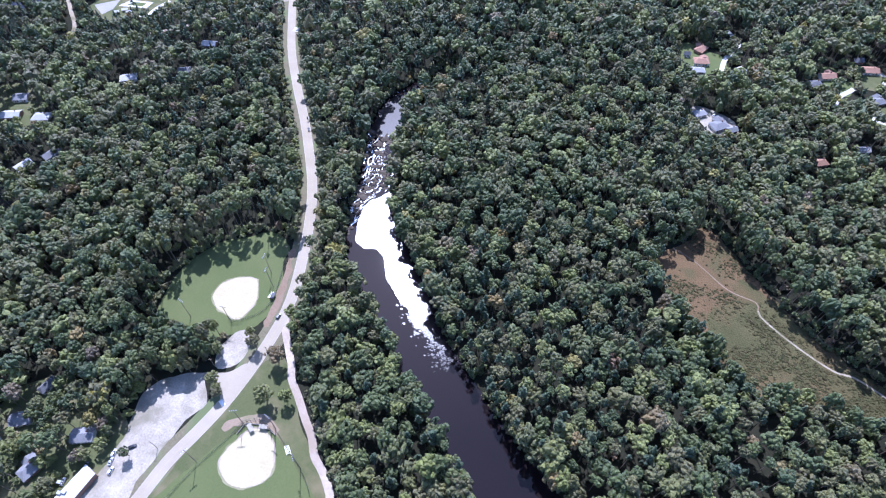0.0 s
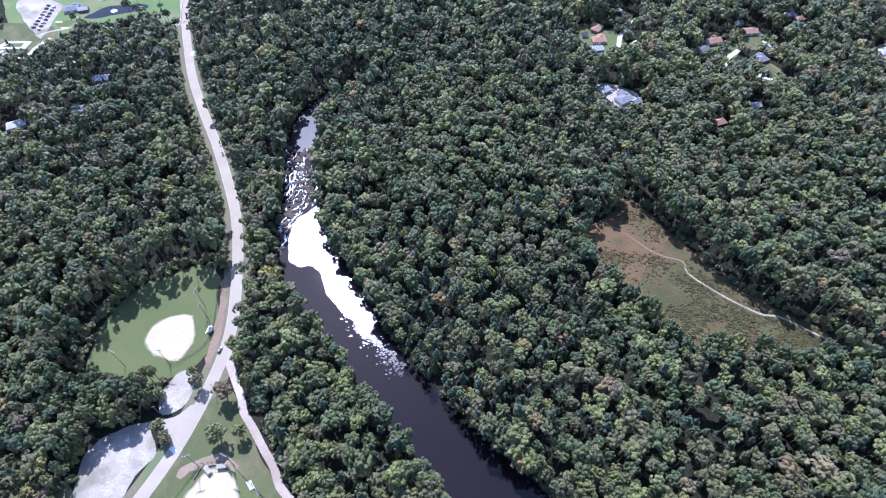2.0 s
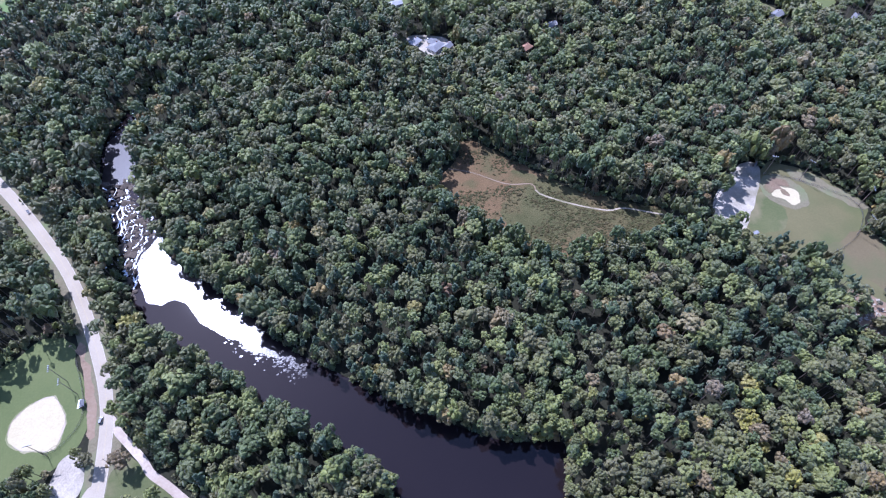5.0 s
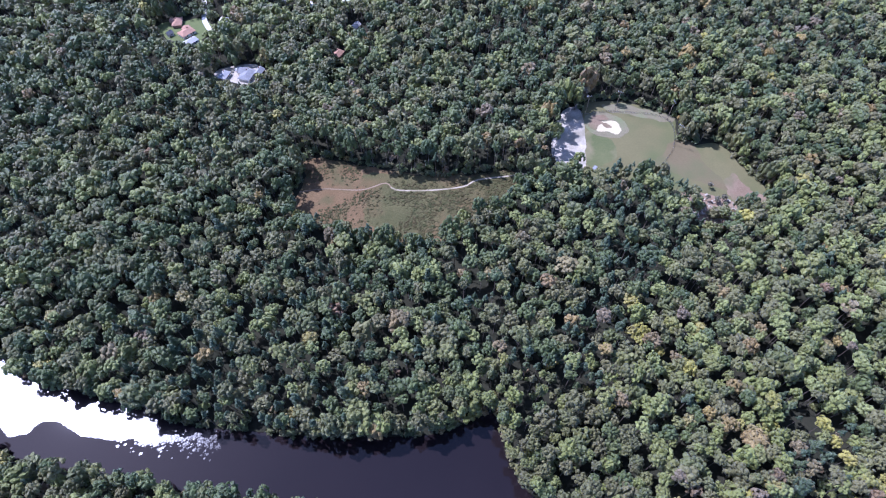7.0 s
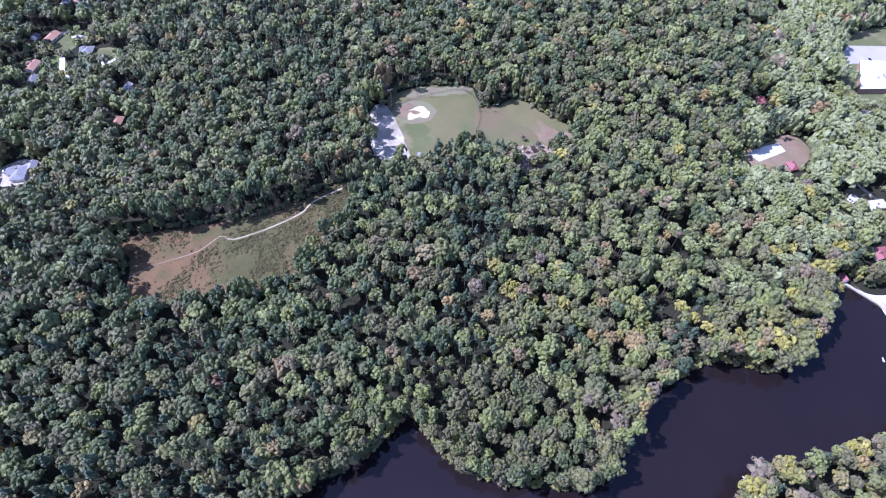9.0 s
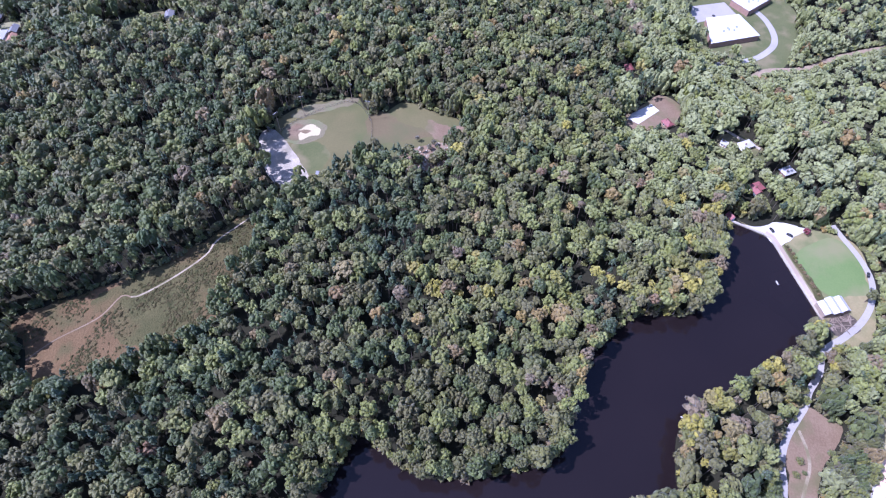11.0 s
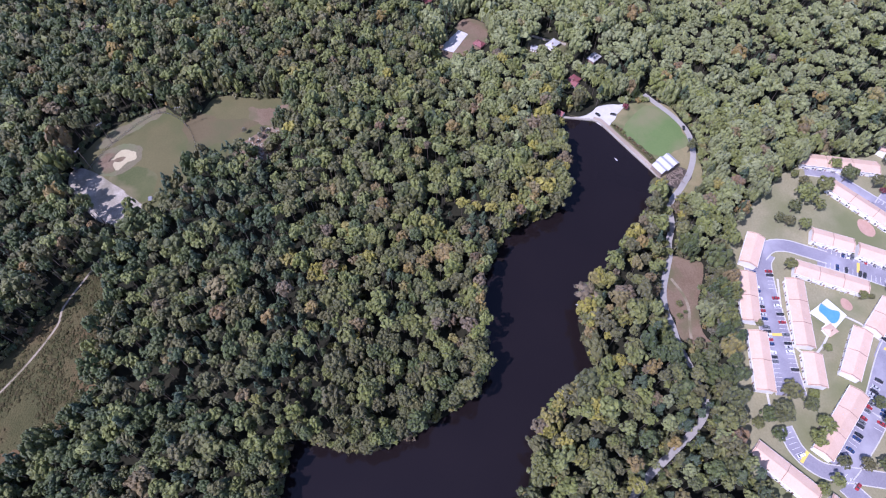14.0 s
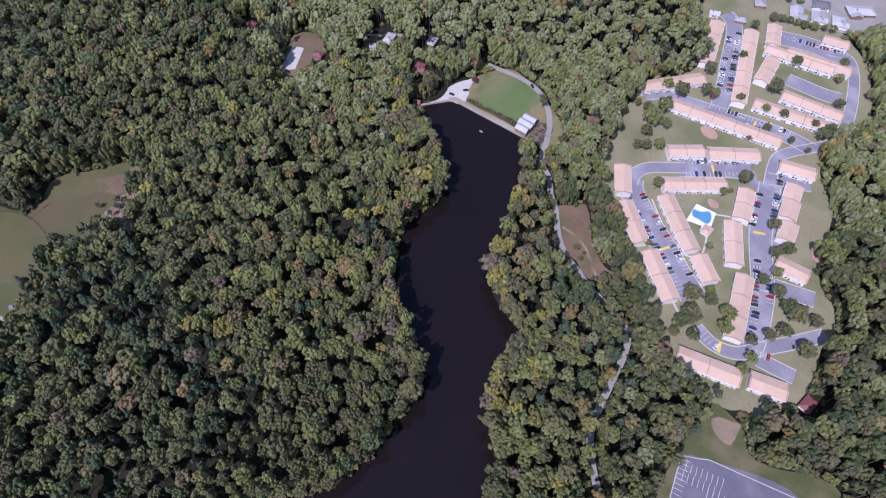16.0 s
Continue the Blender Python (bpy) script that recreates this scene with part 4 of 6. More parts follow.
# highway markings
bm = bmesh.new()
for o in (-3.6, 3.6):
    strip(bm, HIGHWAY, o, .10, 0.115)
tagged(part("road_line", bm, M_WORN), "white painted edge lines of the highway", "marking", kind="structure")
bm = bmesh.new()
for o in (-.15, .15):
    strip(bm, HIGHWAY, o, .08, 0.115)
tagged(part("centre_line", bm, M_WORNYELLOW), "faded yellow double line down the highway", "marking", kind="structure")

patch("stop_bar", [(-166, 94), (-162.4, 91.6), (-161, 93.6), (-164.6, 96)], 0.125, M_PAINT, "white painted bar across the highway", "marking")

# ---------- ball fields ----------
INFIELD1 = curve([(-205, 159), (-206, 166), (-204, 172), (-198, 177), (-189, 180), (-183, 179), (-179, 173), (-176, 164), (-177, 158), (-179, 151), (-183, 148), (-193, 151), (-199, 153)], 1.2, True)
INFIELD2 = curve([(-141, 82), (-145, 75), (-148, 68), (-148, 62), (-143, 56), (-137, 53), (-130, 53), (-124, 56), (-119, 61), (-118, 67), (-120, 73), (-124, 80), (-129, 84), (-135, 86)], 1.2, True)


def infield(name, ring, label, seed):
    """A skinned infield, with a scuffed dry rim that frays into the turf."""
    mid = ring.mean(0)
    patch("infield_ring", uneven(mid + (ring - mid) * 1.075, .30, seed), 0.125, M_DRY, "dry worn grass round an infield", "infield")
    patch("infield_rim", uneven(mid + (ring - mid) * 1.025, .30, seed + 9), 0.132, M_PATH, "trodden sandy rim of an infield", "infield")
    patch(name, uneven(ring, .22, seed + 20), 0.14, M_SAND, label, "infield")


infield("infield_1", INFIELD1, "pale sand infield worn into the turf", 2)
infield("infield_2", INFIELD2, "pale sand infield worn into the grass", 3)
smooth_patch("infield_3", curve([(319, 193), (328, 191), (331, 186), (332, 179), (326, 175), (320, 177), (318, 181), (314, 184), (313, 189)], 1.2, True), 0.14, M_SAND, "old sand infield overgrown with grass", "infield", .8, 6)
smooth_patch("clay_tongue", curve([(324, 202), (330, 196), (330, 191), (324, 192), (323, 189), (318, 191), (312, 189), (311, 195), (317, 199)], 1.2, True), 0.19, M_GLADE, "brown clay washed over an old infield", "infield", .5, 12)
smooth_patch("clay_tongue", curve([(323, 190), (326, 185), (324, 182), (320, 186)], 1.0, True), 0.21, M_GLADE, "brown clay washed over an old infield", "infield", .4, 13)
smooth_patch("clay_ring", curve([(310, 199), (324, 205), (334, 197), (336, 185), (335, 175), (325, 171), (314, 176), (308, 186)], 2, True), 0.10, M_VERGE, "faded trampled ring round an old infield", "infield", .9, 7)
smooth_patch("turf_patch", curve([(305, 189), (311, 176), (310, 162), (300, 156), (284, 160), (279, 166), (292, 180)], 3, True), 0.09, M_GRASS, "greener grass of an old outfield", "lawn", 1.2, 8)
smooth_patch("worn_ground", curve([(351, 141), (360, 126), (352, 112), (350, 98), (341, 84), (334, 97), (326, 115), (320, 130), (319, 137), (335, 139)], 3, True), 0.10, M_BROWNED, "browned grass of a field's narrow end", "bare ground", 1.2, 14)
smooth_patch("worn_ground", curve([(358, 90), (356, 77), (358, 60), (349, 54), (338, 66), (340, 84)], 2, True), 0.15, M_GLADE, "bare clay at the end of a field", "bare ground", 1.2, 15)
smooth_patch("worn_ground", curve([(339, 206), (353, 195), (364, 176), (373, 160), (367, 156), (355, 170), (345, 185), (337, 198)], 2, True), 0.10, M_VERGE, "worn clay bank behind a field fence", "bare ground", .8, 16)


def fence(pts, tall=1.8, label="dark chain-link fence with steel posts", gap=3.0):
    line = curve(pts, gap)
    t = thing("fence", pose(float(line[0][0]), float(line[0][1]), 0), label, "fence")
    o = np.array(line[0])
    post = bmesh.new(); tube(post, (0, 0, 0), (0, 0, tall), .07, .07, 6)
    me = bpy.data.meshes.new("post"); post.to_mesh(me); post.free(); me.materials.append(M_DARK)
    for q in line:
        p = new("post", me); p.parent = t
        p.location = (float(q[0] - o[0]), float(q[1] - o[1]), 0)
    for z in (.08, tall * .5, tall):
        bm = bmesh.new()
        for a, b in zip(line[:-1], line[1:]):
            tube(bm, (*(a - o), z), (*(b - o), z), .045, .045, 5)
        part("rail", bm, M_DARK, t)
    bm = bmesh.new()
    n = 0
    for a, b in zip(line[:-1], line[1:]):
        for k in range(10):
            q = a + (b - a) * (k + .5) / 10 - o
            tube(bm, (*q, 0.05), (*q, tall), .018, .018, 3)
    tagged(part("mesh", bm, M_GALV, t), "thin steel wire mesh", kind="stuff")
    return t


fence([(-145, 86), (-152, 71), (-160, 55), (-167, 36)])
fence([(-128, 89), (-113, 78), (-98, 66), (-86, 50)])
fence([(-147, 82), (-143, 87), (-135, 90), (-129, 87), (-126, 83)], 4.5, "tall chain-link backstop behind home plate")
fence([(-187, 147), (-183, 146), (-178, 148)], 4.5, "tall chain-link backstop behind home plate")
fence([(-178, 148), (-168, 158), (-166, 173), (-171, 200)])
fence([(317, 208), (340, 193), (366, 162), (349, 139), (316, 128)])


def light_pole(x, y, deg, tall=20.0):
    t = thing("light_pole", pose(x, y, 0, 0, 0, deg), "tall dark floodlight pole beside a ball field", "light pole", "floodlight poles")
    part("pole", tube(bmesh.new(), (0, 0, 0), (0, 0, tall), .22, .12, 8), M_WOOD, t)
    part("crossbar", boxed(-2.2, -.1, tall - .5, 2.2, .1, tall - .3), M_DARK, t)
    for k in range(4):
        bm = bmesh.new()
        tube(bm, (0, 0, 0), (0, -.5, -.25), .16, .34, 8)
        h = part("lamp", bm, M_GALV, t)
        h.location = (-1.8 + k * 1.2, -.1, tall - .2)


for x, y, deg in ((-161, 59, 60), (-146, 86, 20), (-126, 88, -20), (-103, 71, -50), (-176, 188, -90), (-170, 178, -90), (-184, 145, 180), (-212, 142, 160), (366, 160, 60), (318, 206, 150), (348, 139, 90), (341, 194, 120)):
    light_pole(x, y, deg)
for x, y in ((-179, 114), (-168, 97), (-186, 60), (-189, 20), (-170, 205), (-190, 250), (-150, 130)):
    t = thing("utility_pole", pose(x, y, 0, 0, 0, 20), "weathered wooden utility pole beside the highway", "utility pole", "utility poles")
    part("pole", tube(bmesh.new(), (0, 0, 0), (0, 0, 11), .17, .11, 7), M_WOOD, t)
    part("crossarm", boxed(-1.2, -.06, 10.2, 1.2, .06, 10.35), M_WOOD, t)


def bleachers(x, y, deg):
    t = thing("bleachers", pose(x, y, 0.05, 0, 0, deg), "small aluminium bleachers on grass", "bleachers")
    for k in range(4):
        s = part("bench", boxed(-2.6, k * .7, .35 + k * .28, 2.6, k * .7 + .3, .40 + k * .28), M_GALV, t)
    for x2 in (-2.2, 0, 2.2):
        bm = bmesh.new()
        tube(bm, (x2, 0, 0), (x2, 2.4, 1.2), .05, .05, 5); tube(bm, (x2, 2.4, 0), (x2, 2.4, 1.2), .05, .05, 5)
        part("frame", bm, M_GALV, t)


bleachers(-113, 79, 130); bleachers(-169, 171, -100)
for x, y, ln, deg in ((-166, 170, 4.5, 90), (279, 160, 5, 10), (318, 216, 5, 40)):
    t = thing("dugout", pose(x, y, 0, 0, 0, deg), "small dugout with a flat roof", "shelter", "dugouts")
    part("roof", boxed(-ln / 2, -1.3, 2.3, ln / 2, 1.3, 2.45, bevel=.03), M_GREYROOF, t)
    part("back_wall", boxed(-ln / 2 + .1, 1.0, 0, ln / 2 - .1, 1.2, 2.3), M_BRICK, t)
    for sx in (-1, 1):
        part("post", boxed(sx * (ln / 2 - .2) - .06, -1.15, 0, sx * (ln / 2 - .2) + .06, -1.03, 2.3), M_GALV, t)

for x, y, deg, k in ((-156, 157, 80, 5), (-219, 41, 100, 5), (-204, 42, 90, 0), (-207, 46.5, 95, 1), (-208, 51, 95, 0), (-200, 57, 40, 2), (-209, 331, 120, 2), (-226, 30, 100, 0), (-215, 32, 95, 3),
                     (275, -238.5, 165, 2), (262, -238, 170, 5), (299, -190, 60, 2), (301, -178, 30, 2), (140, 498, 20, 0), (148, 508, 60, 0), (122, 437, 30, 0), (570, -150, 20, 2)):
    put_car(x, y, deg, k)

t = thing("backstop", pose(0, 0, 0), "low tan backstop wall with netting posts behind home plate", "backstop")
CORNERS = [Vector(q) for q in ((-146, 79, 0), (-144, 86, 0), (-133, 88, 0), (-124, 84, 0))]
for p, q in zip(CORNERS, CORNERS[1:]):
    d = q - p
    w = part("wall", boxed(0, -.16, 0.05, d.length - .4, .16, 1.0, bevel=.05), M_STONE, t)
    w.matrix_basis = pose(p.x, p.y, 0, 0, 0, math.degrees(math.atan2(d.y, d.x)))
    for k in range(4):
        c = p.lerp(q, (k + .5) / 4)
        b = part("post", tube(bmesh.new(), (c.x, c.y, 1.0), (c.x, c.y, 6.0), .08, .08, 6), M_DARK, t)
    r = part("rail", tube(bmesh.new(), (p.x, p.y, 5.9), (q.x, q.y, 5.9), .05, .05, 5), M_DARK, t)

# ---------- pool ----------
patch("pool_deck", [(120, -270), (107, -276), (101, -266), (96, -258), (102, -256), (104, -260), (113, -254)], 0.10, M_PAINT, "white concrete deck round a swimming pool", "pool deck")
POOL = curve([(117.5, -264.5), (113, -268), (110, -273), (104.5, -269), (103.5, -264), (109, -262), (113.5, -260.5)], 1.0, True)
pool = thing("swimming_pool", pose(0, 0, 0), "blue swimming pool with a pale rim", "swimming pool")
bm = bmesh.new()
bm.faces.new([bm.verts.new((*q, 0.14)) for q in POOL])
part("water", bm, M_POOL, pool, "clear blue pool water")
rim = kerb("rim", np.concatenate([POOL, POOL[:2]]), 0, .5, .22, M_WHITEROOF, "white pool rim", 0.06)
for key in ("category", "kind"):
    del rim[key]
rim.parent = pool
house(99, -258.7, 6.5, 5.5, 108, M_ROOF, M_WALL, "salmon shingles beside a pool", 2.2)
for x, y, a_, b_ in ((114, -280, 4.2, 3.4), (165, -325, 7.2, 5.2), (46, -308, 5.0, 4.0)):
    smooth_patch("play_area", [(x + a_ * math.cos(q), y + b_ * math.sin(q)) for q in np.linspace(0, 6.28, 16, endpoint=False)], .08, M_REDCLAY, "red clay play area on a lawn", "play area", .4)

# ---------- dam, mill and rapids ----------
DAM = np.concatenate([np.linspace((303, -150), (296, -172), 8), np.linspace((293, -176.3), (228, -203.3), 24)])
UPPER = curve([(-150, 392), (-141, 404), (-134, 420), (-126, 436), (-118, 450)], 4)
RAPIDS = curve([(-140, 235), (-143, 262), (-138, 290), (-142, 320), (-143, 340)], 4)
kerb("dam_wall", DAM, 0.5, 1.6, 1.0, M_STONE, "pale concrete wall along the top of the dam", -.2)
kerb("dam_walk", DAM[7:-2], 3.1, 3.0, .3, M_PATH, "grassy stone walk behind the dam wall")
smooth_patch("bank", curve([(291, -184), (262, -195.5), (246, -202), (247, -207), (262, -200.5), (275, -193.5), (285, -189.5)], 2, True), .06, M_OLIVE, "brown brush bank below the dam", "bank", .6)


def mill():
    t = thing("mill", pose(241, -208.5, 0, 0, 0, 112), "old mill with three pale metal gable roofs below the dam", "mill")
    for dx, dy, ln, w, h in ((-6.5, -.6, 11, 6.4, 4.0), (-.1, 0, 12, 6.4, 4.6), (6.3, .8, 10, 6.2, 5.0)):
        b = part("wall", gable(ln, w, h, 1.7), M_WOOD, t); b.matrix_basis = pose(dx, dy, 0, 0, 0, 90)
        r = part("roof", gable_roof(ln, w, h, 1.7, .12), M_PALEROOF, t, "pale metal gable roof"); r.matrix_basis = pose(dx, dy, 0, 0, 0, 90)
        w = window(t); w.matrix_basis = pose(dx, dy - ln / 2 - .03, 1.8, 0, 0, 0)


mill()
wr = random.Random(9)
for x, y, deg in ((-139.5, 84, -40), (-132.5, 86.5, 10)):
    d_ = thing("dugout", pose(x, y, 0, 0, 0, deg), "tan roofed dugout beside a backstop", "shelter", "dugouts")
    part("roof", boxed(-2.6, -1.3, 2.2, 2.6, 1.3, 2.35, bevel=.03), M_STONE, d_, "tan flat roof")
    for sx in (-2.4, 2.28):
        for sy in (-1.1, 1.0):
            part("post", boxed(sx, sy, 0, sx + .12, sy + .12, 2.2), M_GALV, d_)
t = thing("mill_wheel_ruin", pose(232, -214, 0), "tumble of grey timbers and stone beside the mill", "ruin")
for k in range(26):
    b = part("timber", boxed(-wr.uniform(2, 4.5), -.16, -.14, wr.uniform(2, 4.5), .16, .14), M_WOOD, t)
    b.matrix_basis = pose(wr.uniform(-6, 6), wr.uniform(-7, 7), wr.uniform(.3, 1.6), wr.uniform(-8, 8), wr.uniform(-14, 14), wr.uniform(0, 180))
smooth_patch("spillway", curve([(226, -206), (238, -210), (240, -220), (230, -226), (222, -214)], 2, True), .07, M_ROCK, "dark wet stone spillway", "spillway", .5)
t = thing("footbridge", pose(229, -204, 0.3, 0, 0, 215), "narrow grey footbridge over the spillway", "bridge")
for k in range(14):
    part("plank", boxed(-6 + k * .86, -1.2, .5, -6 + k * .86 + .8, 1.2, .58), M_WOOD, t)
for s in (-1, 1):
    part("rail", boxed(-6, s * 1.2 - .05, 1.4, 6, s * 1.2 + .05, 1.5), M_WOOD, t)
    part("beam", boxed(-6, s * .9 - .12, -.3, 6, s * .9 + .12, .5), M_WOOD, t)
for x, y, deg in ((255, -177, 20), (145, -113, 80), (227, -199, 40)):
    t = thing("rowing_boat", pose(x, y, -.14, 0, 0, deg), "small pale rowing boat on dark water", "boat", "rowing boats")
    part("hull", lofted(bmesh.new(), [(-1.6, .34, .05, .4), (-.4, .52, 0, .36), (.8, .44, .02, .4), (1.7, .10, .12, .5)]), M_PALEROOF, t)
    part("thwart", boxed(-.2, -.55, .46, .2, .55, .52), M_WOOD, t)

smooth_patch("water_3", curve([(-150, 337), (-133, 346), (-138, 372), (-138, 392), (-155, 388), (-159, 356), (-157, 338)], 3, True), -0.10, M_MATT, "grey rippled pool above the rapids", "water", .6, 9)
rr = np.random.default_rng(21)
bm = bmesh.new()
for _ in range(420):
    u = rr.uniform(0, 1)
    c = RAPIDS[min(len(RAPIDS) - 1, int(u * len(RAPIDS)))]
    w = 5 + 9 * min(1, u * 1.7)
    x, y, r = c[0] + rr.normal(0, w * .6), c[1] + rr.uniform(-4, 4), rr.lognormal(.1, .45)
    if not inside(np.array([x]), np.array([y]), SHORE)[0] or (u < .3 and x > -136):
        continue
    q = bmesh.ops.create_icosphere(bm, subdivisions=1, radius=r, matrix=Matrix.Translation((x, y, -.2)) @ Euler((0, 0, rr.uniform(0, 6))).to_matrix().to_4x4() @ Matrix.Diagonal((rr.uniform(.9, 1.7), 1, rr.uniform(.4, .7), 1)))
    for v in q["verts"]:
        v.co += Vector(rr.normal(0, r * .12, 3))
tagged(part("rapids_rocks", bm, M_ROCK), "dark wet boulders in the rapids", "rocks", kind="stuff")
bm = bmesh.new()
for k in range(56):
    s = rr.uniform(0.02, .8)
    e = min(.99, s + rr.uniform(.06, .3))
    u = np.linspace(s, e, 16)
    base = RAPIDS[(u * (len(RAPIDS) - 1)).astype(int)] + 0.0
    shift = rr.normal(0, 1) * (3 + 6 * np.minimum(1, u * 1.8)) + np.cumsum(rr.normal(0, .9, 16))
    line = np.c_[np.interp(u, np.linspace(0, 1, len(RAPIDS)), RAPIDS[:, 0]) + shift, np.interp(u, np.linspace(0, 1, len(RAPIDS)), RAPIDS[:, 1]) + rr.normal(0, .5, 16)]
    keep = inside(line[:, 0], line[:, 1], SHORE)
    if keep.all():
        strip(bm, line, 0, rr.uniform(.35, 1.1), -.05 + .002 * k)
for k in range(40):
    c = UPPER[rr.integers(0, len(UPPER))]
    x, y, r = c[0] + rr.normal(0, 4), c[1] + rr.normal(0, 3), rr.uniform(.15, .5)
    bm.faces.new([bm.verts.new((x + r * rr.uniform(.6, 1.4) * 1.8 * math.cos(q), y + r * rr.uniform(.5, 1.2) * math.sin(q), -.06 + .002 * k)) for q in np.linspace(0, math.tau, 9, endpoint=False)])
for k in range(60):
    c = RAPIDS[rr.integers(4, len(RAPIDS))]
    x, y, r = c[0] + rr.normal(0, 7), c[1] + rr.normal(0, 5), rr.uniform(.2, .8)
    a = np.linspace(0, math.tau, 9, endpoint=False)
    bm.faces.new([bm.verts.new((x + r * rr.uniform(.6, 1.4) * 1.6 * math.cos(q), y + r * rr.uniform(.5, 1.2) * math.sin(q), .03 + .003 * k)) for q in a])
tagged(part("white_water", bm, M_FOAM), "white broken water between boulders", "rapids", kind="stuff")

bm = bmesh.new()
for k in range(520):
    u = rr.uniform(0, 1) ** .7
    c = Vector((-78, 186)).lerp(Vector((-42, 152)), u) + Vector((rr.normal(3, 4.5 * (1 - .4 * u)), rr.normal(3, 5)))
    if not inside(np.array([c.x]), np.array([c.y]), SHORE)[0]:
        continue
    r = rr.lognormal(-.9, .5)
    turn_ = rr.uniform(0, 6.28)
    bm.faces.new([bm.verts.new((c.x + r * 1.5 * math.cos(q + turn_), c.y + r * math.sin(q + turn_), -.095 + .00002 * k)) for q in np.linspace(0, math.tau, 5, endpoint=False)])
tagged(part("ripples", bm, M_RUFFLED), "scattered glittering ripples at the edge of ruffled water", "ripples", kind="stuff")

# ---------- golf course and courts ----------
patch("pond", curve([(-415, 519), (-408, 529), (-401, 539), (-387, 544), (-359, 547), (-358, 538), (-374, 530), (-387, 525), (-398, 519), (-409, 517)], 3, True), .10, M_WATER, "small dark pond on a golf course", "pond")
patch("pond", LAKELET, .06, M_WATER, "pond beside a wood reflecting the sky", "pond")
patch("green", curve([(-438, 507), (-428, 513), (-420, 509), (-426, 501), (-435, 502)], 2, True), .10, M_TURF, "smooth putting green", "green")
lane("path_2", [(-434, 530), (-428, 522), (-419, 515), (-419, 501), (-437, 492), (-446, 484)], 2.2, .115, "pale cart path", False, M_PATH)
lane("path_3", [(-414, 552), (-397, 559), (-376, 556), (-355, 565), (-323, 577)], 2.2, .115, "pale cart path", False, M_PATH)
ribbon("path_9", CLAYTRACK, 4.0, .08, M_CLAYPATH, "pale clay track through the woods", "path")
ribbon("road_29", CLUBDRIVE, 4.0, .085, M_CONC, "pale concrete drive beside a pool", "road")
for x, y in ((-437, 509), (-426, 499), (-378, 585), (-344, 585)):
    smooth_patch("bunker", [(x + 4 * math.cos(q), y + 1.6 * math.sin(q)) for q in np.linspace(0, 6.28, 12, endpoint=False)], .09, M_SAND, "pale sand bunker on a golf course", "bunker", .5)

# ---------- railway and road bridge ----------
t = thing("railway_track", pose(0, 0, 0), "rusty steel railway track on wooden sleepers", "railway track")
for s in (-.72, .72):
    bm = bmesh.new()
    strip(bm, RAILWAY, s, .12, .32)
    part("rail", bm, M_ROCK, t)
for k in range(0, len(RAILWAY) - 1, 1):
    d = RAILWAY[k + 1] - RAILWAY[k]
    b = part("sleeper", boxed(-.15, -1.3, .14, .15, 1.3, .30), M_WOOD, t)
    b.matrix_basis = pose(RAILWAY[k][0], RAILWAY[k][1], 0, 0, 0, math.degrees(math.atan2(d[1], d[0])))
t = thing("road_bridge", pose(-312, 538, 0, 0, 0, 106.7), "pale concrete road bridge with low parapets", "bridge")
part("deck", boxed(-21, -5.2, .05, 21, 5.2, .20), M_ROAD, t)
for s in (-1, 1):
    part("parapet", boxed(-21, s * 5.6 - .2, .2, 21, s * 5.6 + .2, 1.1, bevel=.04), M_CONC, t)
patch("parking_lot_9", uneven(curve([(-480, 552), (-468, 549), (-447, 540), (-445, 522), (-441, 486), (-448, 484), (-500, 540)], 3, True), .4, 8), .085, M_GRAVEL, "pale parking lot beside a clubhouse", "parking lot")
for k in range(16):
    put_car(-450 - (k % 2) * 7 - .35 * k, 494 + 2.9 * k, 170 + 8 * (k % 3), (2 * k) % 7)
patch("sports_court", [(-505, 454), (-484, 470), (-481, 452), (-486, 440)], .085, M_LANE, "brownish paved sports court", "court")
deck = [(-479, 459), (-472, 472), (-447, 474), (-448, 462)]
patch("pool_deck", deck, .095, M_WHITEROOF, "white concrete deck round a bathing pool", "pool deck")
bath = thing("swimming_pool", pose(-461.5, 466.8, 0), "covered green bathing pool with a white rim", "swimming pool")
bm = bmesh.new()
bm.faces.new([bm.verts.new(((x + 461.5) * .58, (y - 466.8) * .55, .13)) for x, y in deck])
part("water", bm, M_TURF, bath, "dull green pool cover")
for x, y in ((-472, 446), (-466, 452), (-459, 449)):
    b = thing("picnic_shelter", pose(x, y, 0, 0, 0, 30), "small white-roofed shelter on a lawn", "shelter", "picnic shelters")
    part("roof", gable_roof(5, 3, 2.3, .7), M_WHITEROOF, b)
    for sx in (-2.2, 2.1):
        for sy in (-1.3, 1.2):
            part("post", boxed(sx, sy, 0, sx + .12, sy + .12, 2.2), M_WOOD, b)
jet = thing("fountain", pose(-389, 533, .1), "white fountain spray on a pond", "fountain")
bm = bmesh.new()
tube(bm, (0, 0, 0), (0, 0, .5), 3.4, 2.2, 12)
tube(bm, (0, 0, .5), (0, 0, 2.4), .9, .2, 8)
part("spray", bm, M_FOAM, jet)

